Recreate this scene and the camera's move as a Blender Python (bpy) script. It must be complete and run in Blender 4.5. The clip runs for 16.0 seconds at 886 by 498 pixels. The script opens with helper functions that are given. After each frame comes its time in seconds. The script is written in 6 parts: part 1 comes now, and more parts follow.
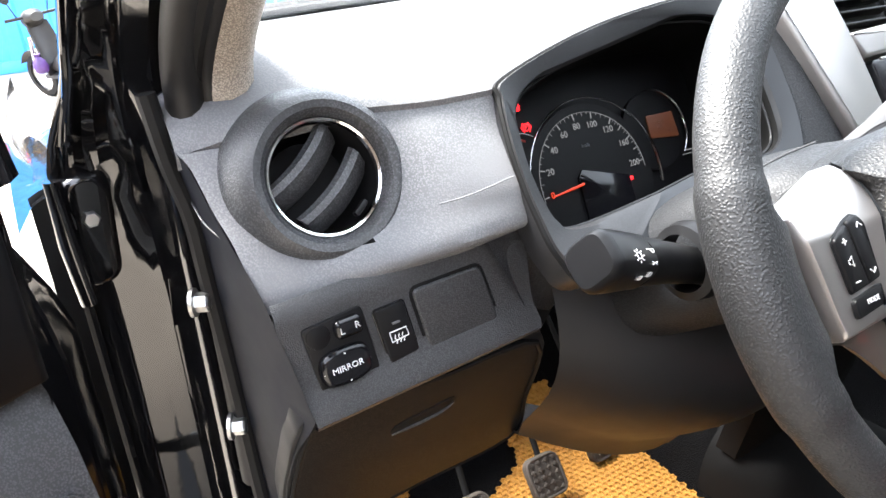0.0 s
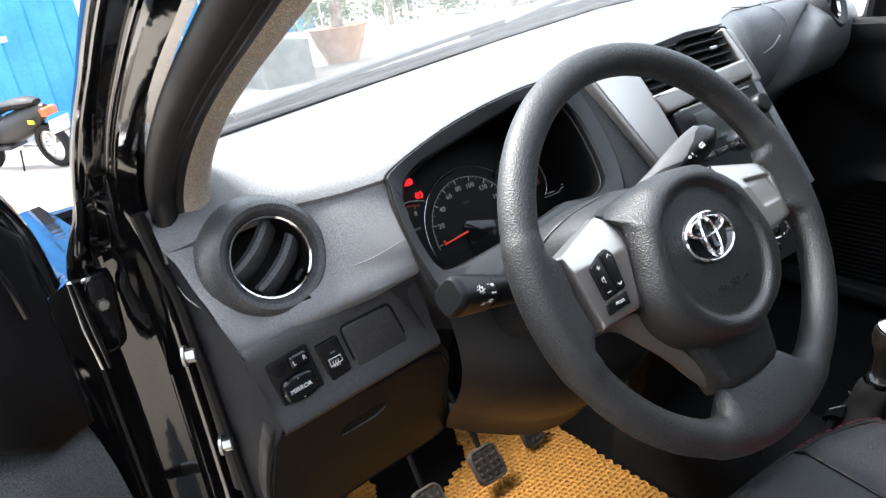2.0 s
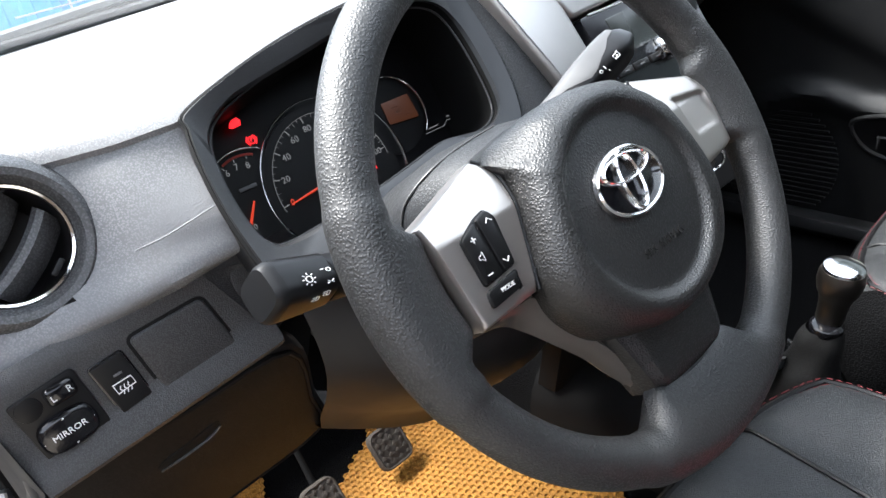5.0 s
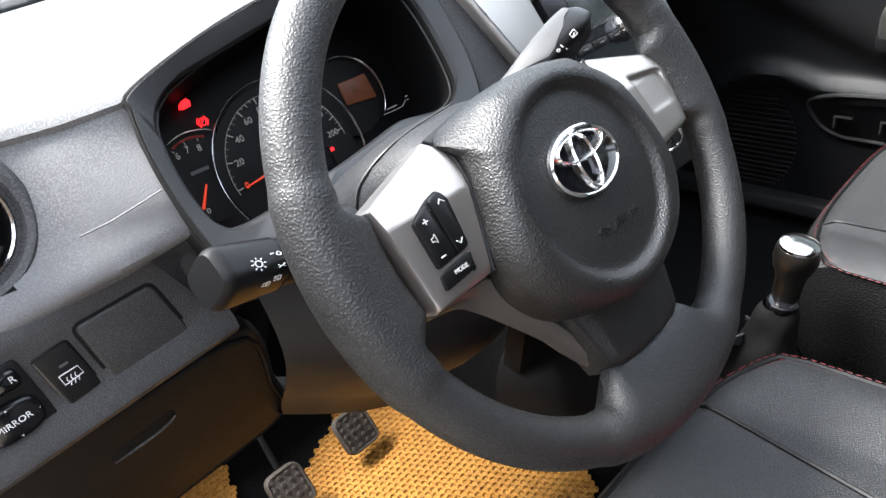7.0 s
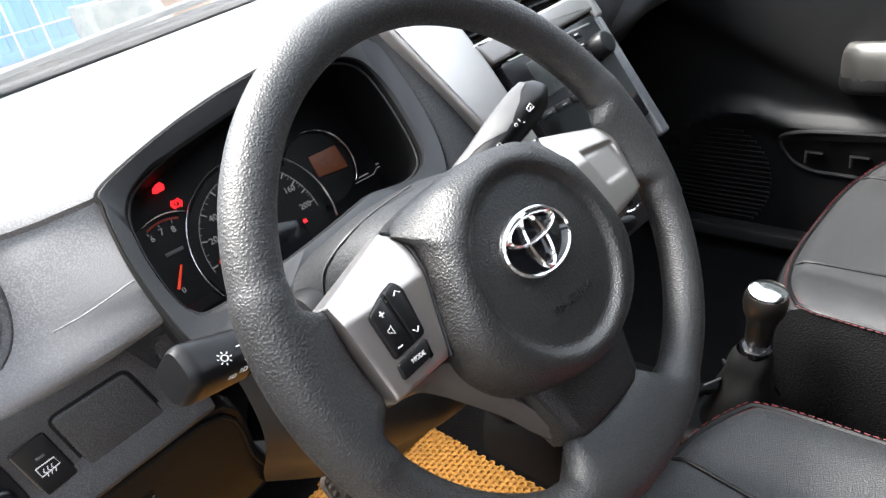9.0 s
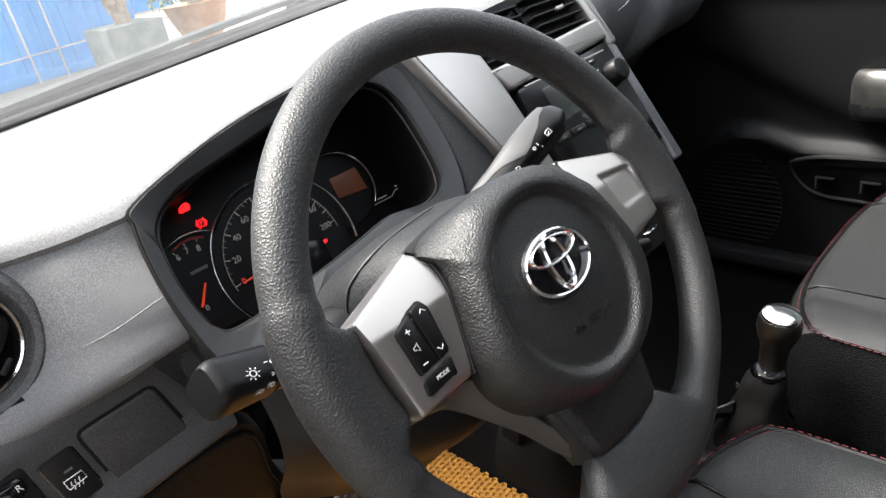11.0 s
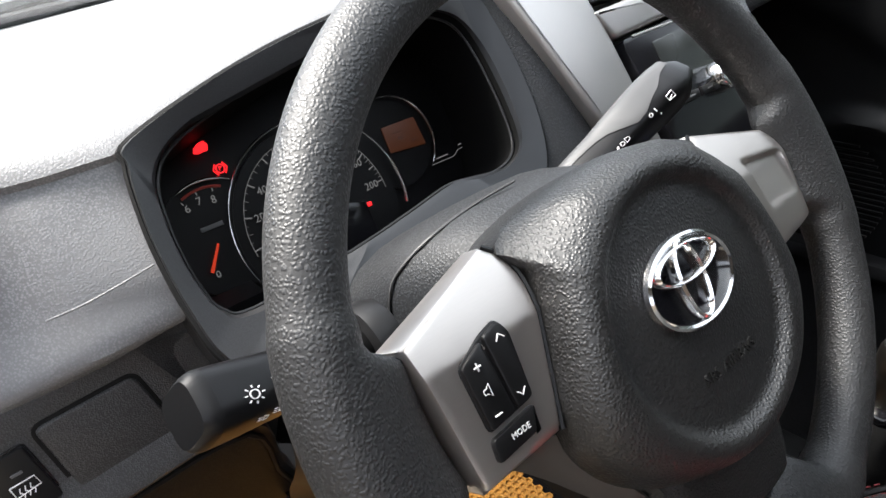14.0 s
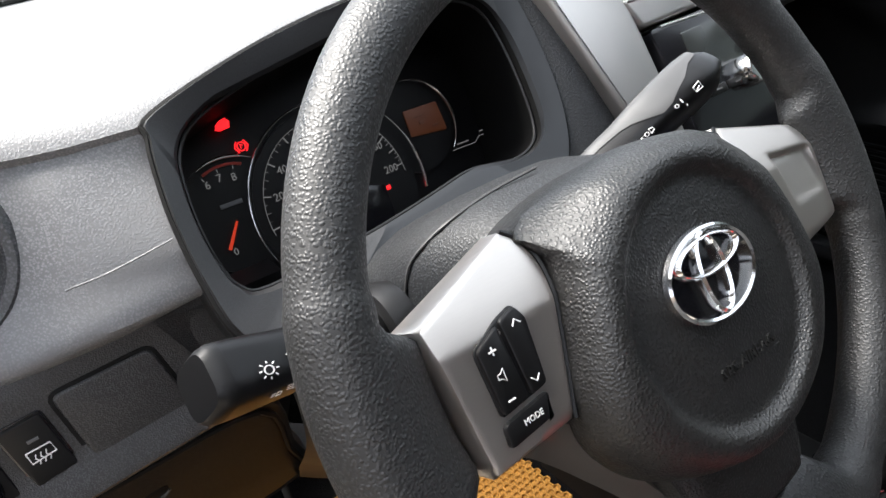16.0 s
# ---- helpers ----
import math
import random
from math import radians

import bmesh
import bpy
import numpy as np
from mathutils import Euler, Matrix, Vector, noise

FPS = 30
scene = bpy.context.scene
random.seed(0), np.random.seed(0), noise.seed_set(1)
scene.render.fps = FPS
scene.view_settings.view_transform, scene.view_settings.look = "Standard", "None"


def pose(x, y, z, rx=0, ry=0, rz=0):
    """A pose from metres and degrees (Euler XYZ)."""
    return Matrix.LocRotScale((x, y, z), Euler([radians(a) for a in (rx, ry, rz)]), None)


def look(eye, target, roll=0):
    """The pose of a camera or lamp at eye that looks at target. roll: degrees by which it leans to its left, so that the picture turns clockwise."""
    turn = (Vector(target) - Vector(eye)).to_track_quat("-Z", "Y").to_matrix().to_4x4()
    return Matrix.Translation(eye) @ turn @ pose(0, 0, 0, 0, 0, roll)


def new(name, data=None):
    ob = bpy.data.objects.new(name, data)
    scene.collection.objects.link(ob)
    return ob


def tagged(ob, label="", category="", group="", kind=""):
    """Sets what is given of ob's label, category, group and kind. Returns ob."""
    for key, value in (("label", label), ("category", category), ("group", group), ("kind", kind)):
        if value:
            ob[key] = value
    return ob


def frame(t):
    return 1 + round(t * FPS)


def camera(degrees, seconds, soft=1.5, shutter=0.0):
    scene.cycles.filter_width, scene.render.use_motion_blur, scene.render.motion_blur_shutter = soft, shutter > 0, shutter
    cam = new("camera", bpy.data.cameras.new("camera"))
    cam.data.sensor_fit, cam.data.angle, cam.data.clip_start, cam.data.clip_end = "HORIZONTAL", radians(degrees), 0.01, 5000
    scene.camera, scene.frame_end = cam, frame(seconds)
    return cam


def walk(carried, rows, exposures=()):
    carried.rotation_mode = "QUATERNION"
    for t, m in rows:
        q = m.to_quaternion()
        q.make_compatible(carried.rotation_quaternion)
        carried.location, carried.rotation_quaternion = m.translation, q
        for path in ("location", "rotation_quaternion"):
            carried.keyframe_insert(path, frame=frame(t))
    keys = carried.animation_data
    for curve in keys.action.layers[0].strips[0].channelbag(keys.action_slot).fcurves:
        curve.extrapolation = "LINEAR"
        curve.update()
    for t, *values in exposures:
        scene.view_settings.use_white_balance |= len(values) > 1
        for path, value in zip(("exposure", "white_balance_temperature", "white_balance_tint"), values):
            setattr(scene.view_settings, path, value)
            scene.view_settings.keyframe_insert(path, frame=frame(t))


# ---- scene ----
cam = camera(65.7, 16.0)
PATH = [
    (0, (-0.766, -0.169, 1.102), (0.144, 1.423, 0.304), -3.1),
    (0.5, (-0.815, -0.262, 1.175), (0.117, 1.313, 0.367), -6.2),
    (1, (-0.829, -0.324, 1.191), (0.084, 1.265, 0.391), -7.2),
    (1.5, (-0.816, -0.345, 1.19), (0.099, 1.252, 0.407), -8.8),
    (2, (-0.81, -0.34, 1.193), (0.207, 1.208, 0.44), -8.4),
    (2.5, (-0.897, -0.383, 1.205), (0.138, 1.154, 0.45), -4.2),
    (3, (-0.948, -0.409, 1.198), (0.05, 1.13, 0.4), -2.0),
    (3.5, (-0.92, -0.406, 1.188), (0.198, 1.022, 0.345), -2.7),
    (4, (-0.83, -0.355, 1.166), (0.298, 1.068, 0.327), -2.2),
    (4.5, (-0.735, -0.292, 1.146), (0.366, 1.11, 0.24), -8.3),
    (5, (-0.662, -0.24, 1.133), (0.443, 1.128, 0.181), -9.6),
    (5.2, (-0.668, -0.234, 1.128), (0.425, 1.139, 0.168), -9.6),
    (7.3, (-0.643, -0.243, 1.129), (0.505, 1.046, 0.119), -9.1),
    (7.5, (-0.634, -0.242, 1.137), (0.504, 1.063, 0.135), -9.8),
    (8, (-0.608, -0.238, 1.142), (0.559, 1.047, 0.149), -11.9),
    (8.5, (-0.617, -0.256, 1.155), (0.561, 1.044, 0.195), -12.7),
    (9, (-0.632, -0.261, 1.161), (0.558, 1.045, 0.225), -10.9),
    (9.2, (-0.634, -0.259, 1.163), (0.568, 1.058, 0.257), -11.0),
    (11.3, (-0.652, -0.262, 1.166), (0.557, 1.071, 0.293), -10.4),
    (11.5, (-0.656, -0.264, 1.165), (0.563, 1.061, 0.294), -10.0),
    (12, (-0.656, -0.264, 1.16), (0.559, 1.058, 0.279), -9.7),
    (12.5, (-0.651, -0.257, 1.159), (0.537, 1.07, 0.249), -10.3),
    (13, (-0.62, -0.226, 1.144), (0.534, 1.088, 0.174), -9.7),
    (13.5, (-0.6, -0.185, 1.141), (0.491, 1.181, 0.169), -9.4),
    (14, (-0.583, -0.161, 1.131), (0.491, 1.215, 0.154), -6.5),
    (14.5, (-0.585, -0.149, 1.127), (0.453, 1.242, 0.134), -5.0),
    (15, (-0.588, -0.151, 1.127), (0.431, 1.255, 0.135), -5.1),
    (15.5, (-0.588, -0.154, 1.127), (0.429, 1.251, 0.131), -5.2),
    (16, (-0.584, -0.16, 1.128), (0.443, 1.235, 0.128), -5.2),
]
walk(cam, [(t, look(eye, target, roll)) for t, eye, target, roll in PATH],
     exposures=[(0, 3.4, 6400, 10), (.5, 2.83, 6300, 10), (1, 2.5, 6200, 9), (2.5, 2.5, 6200, 9), (3, 2.6, 6200, 9), (3.5, 2.8, 6200, 9), (4, 2.95, 6200, 9), (5, 2.78, 6200, 9), (7.5, 2.83, 6350, 10), (9, 2.84, 6450, 10), (11.5, 2.2, 6700, 10), (13, 2.2, 6650, 10), (14, 2.33, 6550, 10), (16, 2.3, 6550, 10)])

# ---- sky, sun and exposure ----
world = bpy.data.worlds.new("world")
scene.world = world
world.use_nodes = True
_nt = world.node_tree
_bg = _nt.nodes["Background"]
_sky = _nt.nodes.new("ShaderNodeTexSky")
_sky.sky_type = 'NISHITA'
_sky.sun_disc = False
_sky.sun_elevation, _sky.sun_rotation = radians(57), radians(-35)
_sky.dust_density = 3.0
# thin bright cloud: the sky's colour half veiled with white
_veil = _nt.nodes.new("ShaderNodeMix")
_veil.data_type = 'RGBA'
_veil.inputs[0].default_value = 0.55
_veil.inputs[7].default_value = (5.5, 5.5, 5.6, 1)
_nt.links.new(_sky.outputs[0], _veil.inputs[6])
_nt.links.new(_veil.outputs[2], _bg.inputs[0])
_bg.inputs[1].default_value = 0.17
sun_data = bpy.data.lights.new("sun", 'SUN')
sun_data.energy, sun_data.angle, sun_data.color = 3.6, radians(26), (1.0, 0.975, 0.94)
sun = new("sun", sun_data)
sun.matrix_world = look((-3.2, 4.5, 8.4), (0, 0, 0))

# ---- materials ----


def mat(name):
    m = bpy.data.materials.new(name)
    m.use_nodes = True
    nt = m.node_tree
    return m, nt, nt.nodes["Principled BSDF"]


def node(nt, kind, **values):
    n = nt.nodes.new(kind)
    for k, v in values.items():
        n.inputs[k.replace("_", " ")].default_value = v
    return n


def coords(nt, scale=1.0):
    tc = nt.nodes.new("ShaderNodeTexCoord")
    mp = nt.nodes.new("ShaderNodeMapping")
    mp.inputs["Scale"].default_value = (scale, scale, scale) if isinstance(scale, (int, float)) else scale
    nt.links.new(tc.outputs["Object"], mp.inputs["Vector"])
    return mp.outputs["Vector"]


def mix_colour(nt, fac, a, b):
    mx = nt.nodes.new("ShaderNodeMix")
    mx.data_type = 'RGBA'
    for sock, v in ((mx.inputs[0], fac), (mx.inputs[6], a), (mx.inputs[7], b)):
        if isinstance(v, (int, float)):
            sock.default_value = v
        elif isinstance(v, tuple):
            sock.default_value = (*v, 1) if len(v) == 3 else v
        else:
            nt.links.new(v, sock)
    return mx.outputs[2]


def ramp(nt, fac, lo, hi, a=0.0, b=1.0):
    r = nt.nodes.new("ShaderNodeMapRange")
    r.inputs["From Min"].default_value, r.inputs["From Max"].default_value = lo, hi
    r.inputs["To Min"].default_value, r.inputs["To Max"].default_value = a, b
    nt.links.new(fac, r.inputs["Value"])
    return r.outputs[0]


def noise_of(nt, vec, scale, detail=4.0, rough=0.55):
    n = node(nt, "ShaderNodeTexNoise", Scale=scale, Detail=detail, Roughness=rough)
    nt.links.new(vec, n.inputs["Vector"])
    return n.outputs["Fac"]


def bump(nt, bsdf, height, strength, distance, under=None):
    b = nt.nodes.new("ShaderNodeBump")
    b.inputs["Strength"].default_value, b.inputs["Distance"].default_value = strength, distance
    nt.links.new(height, b.inputs["Height"])
    if under is not None:
        nt.links.new(under, b.inputs["Normal"])
    nt.links.new(b.outputs[0], bsdf.inputs["Normal"])
    return b.outputs[0]


def plastic(name, colour, rough=0.5, grain=0.0, cell=900.0, depth=0.0003, spec=0.5, spread=0.25, wear=True, crease=0.45):
    """Moulded plastic or leatherette: pebble grain with shade painted into its grooves, dust and faint scuffs."""
    m, nt, b = mat(name)
    v = coords(nt)
    n1 = noise_of(nt, v, 14.0)
    n2 = noise_of(nt, v, 240.0, 3.0)
    dark = tuple(c * (1 - spread) for c in colour)
    light = tuple(min(1, c * (1 + spread)) for c in colour)
    col = mix_colour(nt, ramp(nt, n1, 0.35, 0.65), dark, light)
    col = mix_colour(nt, ramp(nt, n2, 0.62, 0.8, 0, 0.12), col, tuple(min(1, c * 1.6 + 0.01) for c in colour))
    nt.links.new(col, b.inputs["Base Color"])
    nt.links.new(ramp(nt, n1, 0.3, 0.7, rough - 0.06, rough + 0.08), b.inputs["Roughness"])
    b.inputs["Specular IOR Level"].default_value = spec
    if grain:
        vo = node(nt, "ShaderNodeTexVoronoi", Scale=cell, Randomness=1.0)
        vo.feature = 'SMOOTH_F1'
        vo.inputs["Smoothness"].default_value = 0.35
        wv = nt.nodes.new("ShaderNodeVectorMath")
        wv.operation = 'ADD'
        nz = node(nt, "ShaderNodeTexNoise", Scale=cell * 0.5, Detail=2.0)
        nt.links.new(v, nz.inputs["Vector"])
        sc = nt.nodes.new("ShaderNodeVectorMath")
        sc.operation = 'SCALE'
        sc.inputs[3].default_value = 1.1 / cell
        nt.links.new(nz.outputs["Color"], sc.inputs[0])
        nt.links.new(v, wv.inputs[0])
        nt.links.new(sc.outputs[0], wv.inputs[1])
        nt.links.new(wv.outputs[0], vo.inputs["Vector"])
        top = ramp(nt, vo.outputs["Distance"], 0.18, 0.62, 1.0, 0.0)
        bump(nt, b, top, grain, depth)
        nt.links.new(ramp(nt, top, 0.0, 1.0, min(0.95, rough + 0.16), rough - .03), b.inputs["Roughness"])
        # grooves get a darker base colour in place of occlusion
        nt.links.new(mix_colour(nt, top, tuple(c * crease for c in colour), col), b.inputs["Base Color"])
    elif wear:
        bump(nt, b, n2, 0.15, 0.0002)
    return m


def metal(name, colour, rough, brushed=0.0):
    m, nt, b = mat(name)
    v = coords(nt, (40, 40, 1200) if brushed else 1.0)
    n1 = noise_of(nt, v, 3.0 if brushed else 60.0)
    b.inputs["Metallic"].default_value = 1.0
    nt.links.new(mix_colour(nt, n1, tuple(c * 0.88 for c in colour), colour), b.inputs["Base Color"])
    nt.links.new(ramp(nt, n1, 0.2, 0.8, max(0.02, rough - 0.05), rough + 0.07), b.inputs["Roughness"])
    return m


def glow(name, colour, strength):
    m, nt, b = mat(name)
    b.inputs["Base Color"].default_value = (*[c * 0.04 for c in colour], 1)
    b.inputs["Emission Color"].default_value = (*colour, 1)
    b.inputs["Emission Strength"].default_value = strength
    return m


def glass(name, tint=(0.93, 0.97, 0.95)):
    m = bpy.data.materials.new(name)
    m.use_nodes = True
    nt = m.node_tree
    nt.nodes.clear()
    out = nt.nodes.new("ShaderNodeOutputMaterial")
    tr = node(nt, "ShaderNodeBsdfTransparent", Color=(*tint, 1))
    gl = node(nt, "ShaderNodeBsdfGlossy", Roughness=0.02)
    fr = node(nt, "ShaderNodeLayerWeight", Blend=0.5)
    pw = nt.nodes.new("ShaderNodeMath")
    pw.operation = 'POWER'
    pw.inputs[1].default_value = 3.4
    nt.links.new(fr.outputs["Facing"], pw.inputs[0])
    mx = nt.nodes.new("ShaderNodeMixShader")
    nt.links.new(ramp(nt, pw.outputs[0], 0, 1, 0.12, 0.92), mx.inputs[0])
    nt.links.new(tr.outputs[0], mx.inputs[1])
    nt.links.new(gl.outputs[0], mx.inputs[2])
    nt.links.new(mx.outputs[0], out.inputs[0])
    return m


def two_tone(name, a, b_, scale, rough=0.8, spread=(0.4, 0.6), bumps=0.0, bscale=40.0):
    """Rough outdoor surface: two colours in patches, with fine grain."""
    m, nt, b = mat(name)
    v = coords(nt)
    n1, n2 = noise_of(nt, v, scale, 6.0), noise_of(nt, v, scale * 23, 3.0)
    col = mix_colour(nt, ramp(nt, n1, *spread), a, b_)
    col = mix_colour(nt, ramp(nt, n2, 0.5, 0.75, 0, 0.35), col, tuple(c * 0.6 for c in a))
    nt.links.new(col, b.inputs["Base Color"])
    b.inputs["Roughness"].default_value = rough
    if bumps:
        bump(nt, b, noise_of(nt, v, bscale, 5.0), bumps, 0.01)
    return m


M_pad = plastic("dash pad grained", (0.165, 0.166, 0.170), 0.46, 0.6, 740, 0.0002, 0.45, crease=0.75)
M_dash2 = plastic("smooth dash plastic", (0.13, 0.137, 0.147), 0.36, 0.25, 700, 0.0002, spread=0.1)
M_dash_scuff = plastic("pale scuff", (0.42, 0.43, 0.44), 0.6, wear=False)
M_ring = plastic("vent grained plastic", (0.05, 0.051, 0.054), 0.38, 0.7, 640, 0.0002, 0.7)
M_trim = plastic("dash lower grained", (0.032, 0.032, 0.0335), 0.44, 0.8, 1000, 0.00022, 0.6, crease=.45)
M_smooth = plastic("smooth dark plastic", (0.011, 0.011, 0.0115), 0.45, spec=0.3, spread=0.12)
# faint brown tint imitates light bounced up from the orange mat
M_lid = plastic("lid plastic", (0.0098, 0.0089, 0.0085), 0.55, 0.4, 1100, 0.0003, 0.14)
M_navy = plastic("end cover plastic", (0.0042, 0.0052, 0.0085), 0.5, spec=0.12, spread=0.12)
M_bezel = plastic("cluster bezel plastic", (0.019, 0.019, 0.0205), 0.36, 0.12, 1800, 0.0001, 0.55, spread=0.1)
M_black = plastic("black plastic", (0.005, 0.005, 0.0054), 0.4, spec=0.22)
M_tunnel = plastic("matt black plastic", (0.004, 0.004, 0.004), 0.7, spec=0.15, wear=False)
M_gloss = plastic("gloss black plastic", (0.005, 0.005, 0.006), 0.12, spec=0.4, wear=False)
# darker copy of the bezel plastic: shade painted into the colour
M_bezel_shade = plastic("shaded bezel plastic", (0.009, 0.010, 0.012), 0.4, spec=0.4, spread=0.1)
# the brown stands in for the orange mat reflected in the spoke frame
M_frame = plastic("satin plastic browned for mat bounce", (0.062, 0.052, 0.043), 0.34, spec=0.5, spread=0.1)
M_pedal = plastic("worn pedal rubber", (0.045, 0.038, 0.032), 0.7, spec=0.3, spread=0.3)
M_gaiter = plastic("soft black gaiter", (0.006, 0.006, 0.006), 0.6, 0.5, 800, 0.0003, 0.25)
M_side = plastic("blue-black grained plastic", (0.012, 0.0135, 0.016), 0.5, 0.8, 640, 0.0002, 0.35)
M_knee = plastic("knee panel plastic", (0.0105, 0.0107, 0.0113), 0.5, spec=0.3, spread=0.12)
M_grip = plastic("satin black plastic", (0.005, 0.005, 0.0055), 0.32, spec=0.22, wear=False)
M_face = plastic("dial face", (0.003, 0.003, 0.0035), 0.5, spec=0.2, wear=False)
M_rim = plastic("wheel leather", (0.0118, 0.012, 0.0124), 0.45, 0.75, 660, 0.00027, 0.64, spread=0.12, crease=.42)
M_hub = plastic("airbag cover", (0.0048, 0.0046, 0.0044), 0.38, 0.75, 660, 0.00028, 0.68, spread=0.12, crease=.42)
M_seat = plastic("black leatherette", (0.018, 0.019, 0.0198), 0.4, 0.9, 800, 0.00035, crease=.6)
M_red = plastic("red leatherette", (0.5, 0.03, 0.025), 0.45, 0.4, 500, 0.0004, spread=0.1)
M_thread = plastic("red thread", (0.10, 0.009, 0.012), 0.7)
M_rubber = plastic("black rubber", (0.008, 0.0076, 0.0075), 0.6, spec=0.2)
M_seal = plastic("weatherstrip rubber", (0.010, 0.0094, 0.0094), 0.5, spec=.3)
M_beige = plastic("beige pillar trim", (0.50, 0.43, 0.36), 0.6, 0.25, 900, 0.0003, spread=0.08)
M_carpet = plastic("black carpet", (0.0042, 0.0042, 0.0046), 0.95, 0.8, 500, 0.001, 0.1)
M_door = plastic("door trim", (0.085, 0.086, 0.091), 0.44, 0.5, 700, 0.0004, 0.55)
M_silver = metal("satin silver paint", (0.50, 0.465, 0.435), 0.38, 1)
M_silver2 = metal("silver console paint", (0.47, 0.45, 0.435), 0.42)
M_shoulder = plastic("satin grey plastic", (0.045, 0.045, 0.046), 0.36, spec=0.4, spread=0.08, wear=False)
M_chrome = metal("chrome", (0.72, 0.72, 0.72), 0.11)
M_trace = metal("dim chrome", (0.35, 0.35, 0.36), 0.2)
M_steel = metal("zinc bolt", (0.6, 0.6, 0.58), 0.35)
M_white = plastic("white print", (0.6, 0.6, 0.6), 0.6, wear=False)
M_mark = plastic("etched print", (0.07, 0.07, 0.072), 0.6, wear=False)
M_orange = plastic("orange foam mat", (0.50, 0.225, 0.026), 0.62, 0.3, 700, 0.0004, spread=0.12)
M_glass = glass("windscreen glass")
M_tint = glass("smoked side glass", (0.09, 0.10, 0.09))
M_needle = glow("red needle", (1.0, 0.07, 0.02), 0.10)
M_lamp = glow("red warning lamp", (1.0, 0.015, 0.02), 0.34)
M_lcd = glow("amber display", (0.8, 0.22, 0.06), 0.008)
M_digit = glow("dial digits", (0.75, 0.75, 0.75), 0.035)

_m, _nt2, _b = mat("black car paint")
_b.inputs["Base Color"].default_value = (0.004, 0.004, 0.0045, 1)
_b.inputs["Roughness"].default_value = 0.06
_b.inputs["Specular IOR Level"].default_value = 0.7
bump(_nt2, _b, noise_of(_nt2, coords(_nt2), 9.0), 0.25, 0.004)
M_paint = _m
M_mirror, _nt3, _b3 = mat("mirror")
_b3.inputs["Base Color"].default_value = (0.85, 0.87, 0.88, 1)
_b3.inputs["Metallic"].default_value, _b3.inputs["Roughness"].default_value = 1.0, 0.0

# ---- geometry helpers ----


def V(*a):
    return np.array(a, float)


def join(*geos):
    vs, fs = [], []
    for v, f in geos:
        k = len(vs)
        vs += [tuple(p) for p in v]
        fs += [tuple(i + k for i in q) for q in f]
    return vs, fs


def move(geo, m):
    m = np.array(m)
    return [tuple(m[:3, :3] @ V(*p) + m[:3, 3]) for p in geo[0]], geo[1]


def frame_at(o, x, y):
    x = V(*x) / np.linalg.norm(x)
    y = V(*y) - V(*y) @ x * x
    y /= np.linalg.norm(y)
    m = np.eye(4)
    m[:3, 0], m[:3, 1], m[:3, 2], m[:3, 3] = x, y, np.cross(x, y), o
    return m


def grid(rows, close_u=False, close_v=False, cap=False):
    """A sheet from rows of points."""
    n, m = len(rows), len(rows[0])
    vs = [tuple(p) for r in rows for p in r]
    fs = [(i * m + j, i * m + (j + 1) % m, ((i + 1) % n) * m + (j + 1) % m, ((i + 1) % n) * m + j)
          for i in range(n if close_v else n - 1) for j in range(m if close_u else m - 1)]
    if cap:
        fs += [tuple(range(m))[::-1], tuple((n - 1) * m + j for j in range(m))]
    return vs, fs


def spline(pts, n):
    """A smooth line through points, n pieces a span."""
    p = [V(*q) for q in pts]
    p = [2 * p[0] - p[1]] + p + [2 * p[-1] - p[-2]]
    out = []
    for i in range(1, len(p) - 2):
        for k in range(n):
            t = k / n
            a, b, c, d = p[i - 1:i + 3]
            out.append(0.5 * (2 * b + (c - a) * t + (2 * a - 5 * b + 4 * c - d) * t * t + (3 * b - a - 3 * c + d) * t ** 3))
    return out + [p[-2]]


def closed_spline(pts, n):
    p = [V(*q) for q in pts]
    m, out = len(p), []
    for i in range(m):
        a, b, c, d = p[i - 1], p[i], p[(i + 1) % m], p[(i + 2) % m]
        for k in range(n):
            t = k / n
            out.append(0.5 * (2 * b + (c - a) * t + (2 * a - 5 * b + 4 * c - d) * t * t + (3 * b - a - 3 * c + d) * t ** 3))
    return out


def tube(pts, radii, seg=12, flat=1.0, up=(0, 0, 1)):
    """A round bar along points; flat squeezes it along up."""
    pts = [V(*p) for p in pts]
    radii = [radii] * len(pts) if isinstance(radii, (int, float)) else radii
    rows = []
    for i, p in enumerate(pts):
        t = pts[min(i + 1, len(pts) - 1)] - pts[max(i - 1, 0)]
        t /= np.linalg.norm(t)
        u = V(*up) - V(*up) @ t * t
        if np.linalg.norm(u) < 1e-3:
            u = V(1, 0, 0) - t[0] * t
        u /= np.linalg.norm(u)
        w = np.cross(t, u)
        rows.append([p + radii[i] * (flat * math.cos(a) * u + math.sin(a) * w) for a in np.linspace(0, 2 * math.pi, seg, endpoint=False)])
    return grid(rows, close_u=True, cap=True)


def lathe(profile, seg=48, cap=True):
    """Turned shape about z from (radius, height) pairs; ends are capped unless told not to."""
    rows = [[(r * math.cos(a), r * math.sin(a), z) for a in np.linspace(0, 2 * math.pi, seg, endpoint=False)] for r, z in profile]
    return grid(rows, close_u=True, cap=cap)


def ring(profile, seg=64, sx=1.0, sy=1.0):
    """Closed ring about z from a closed (radius, height) section."""
    rows = [[(sx * r * math.cos(a), sy * r * math.sin(a), z) for a in np.linspace(0, 2 * math.pi, seg, endpoint=False)] for r, z in profile]
    return grid(rows, close_u=True, close_v=True)


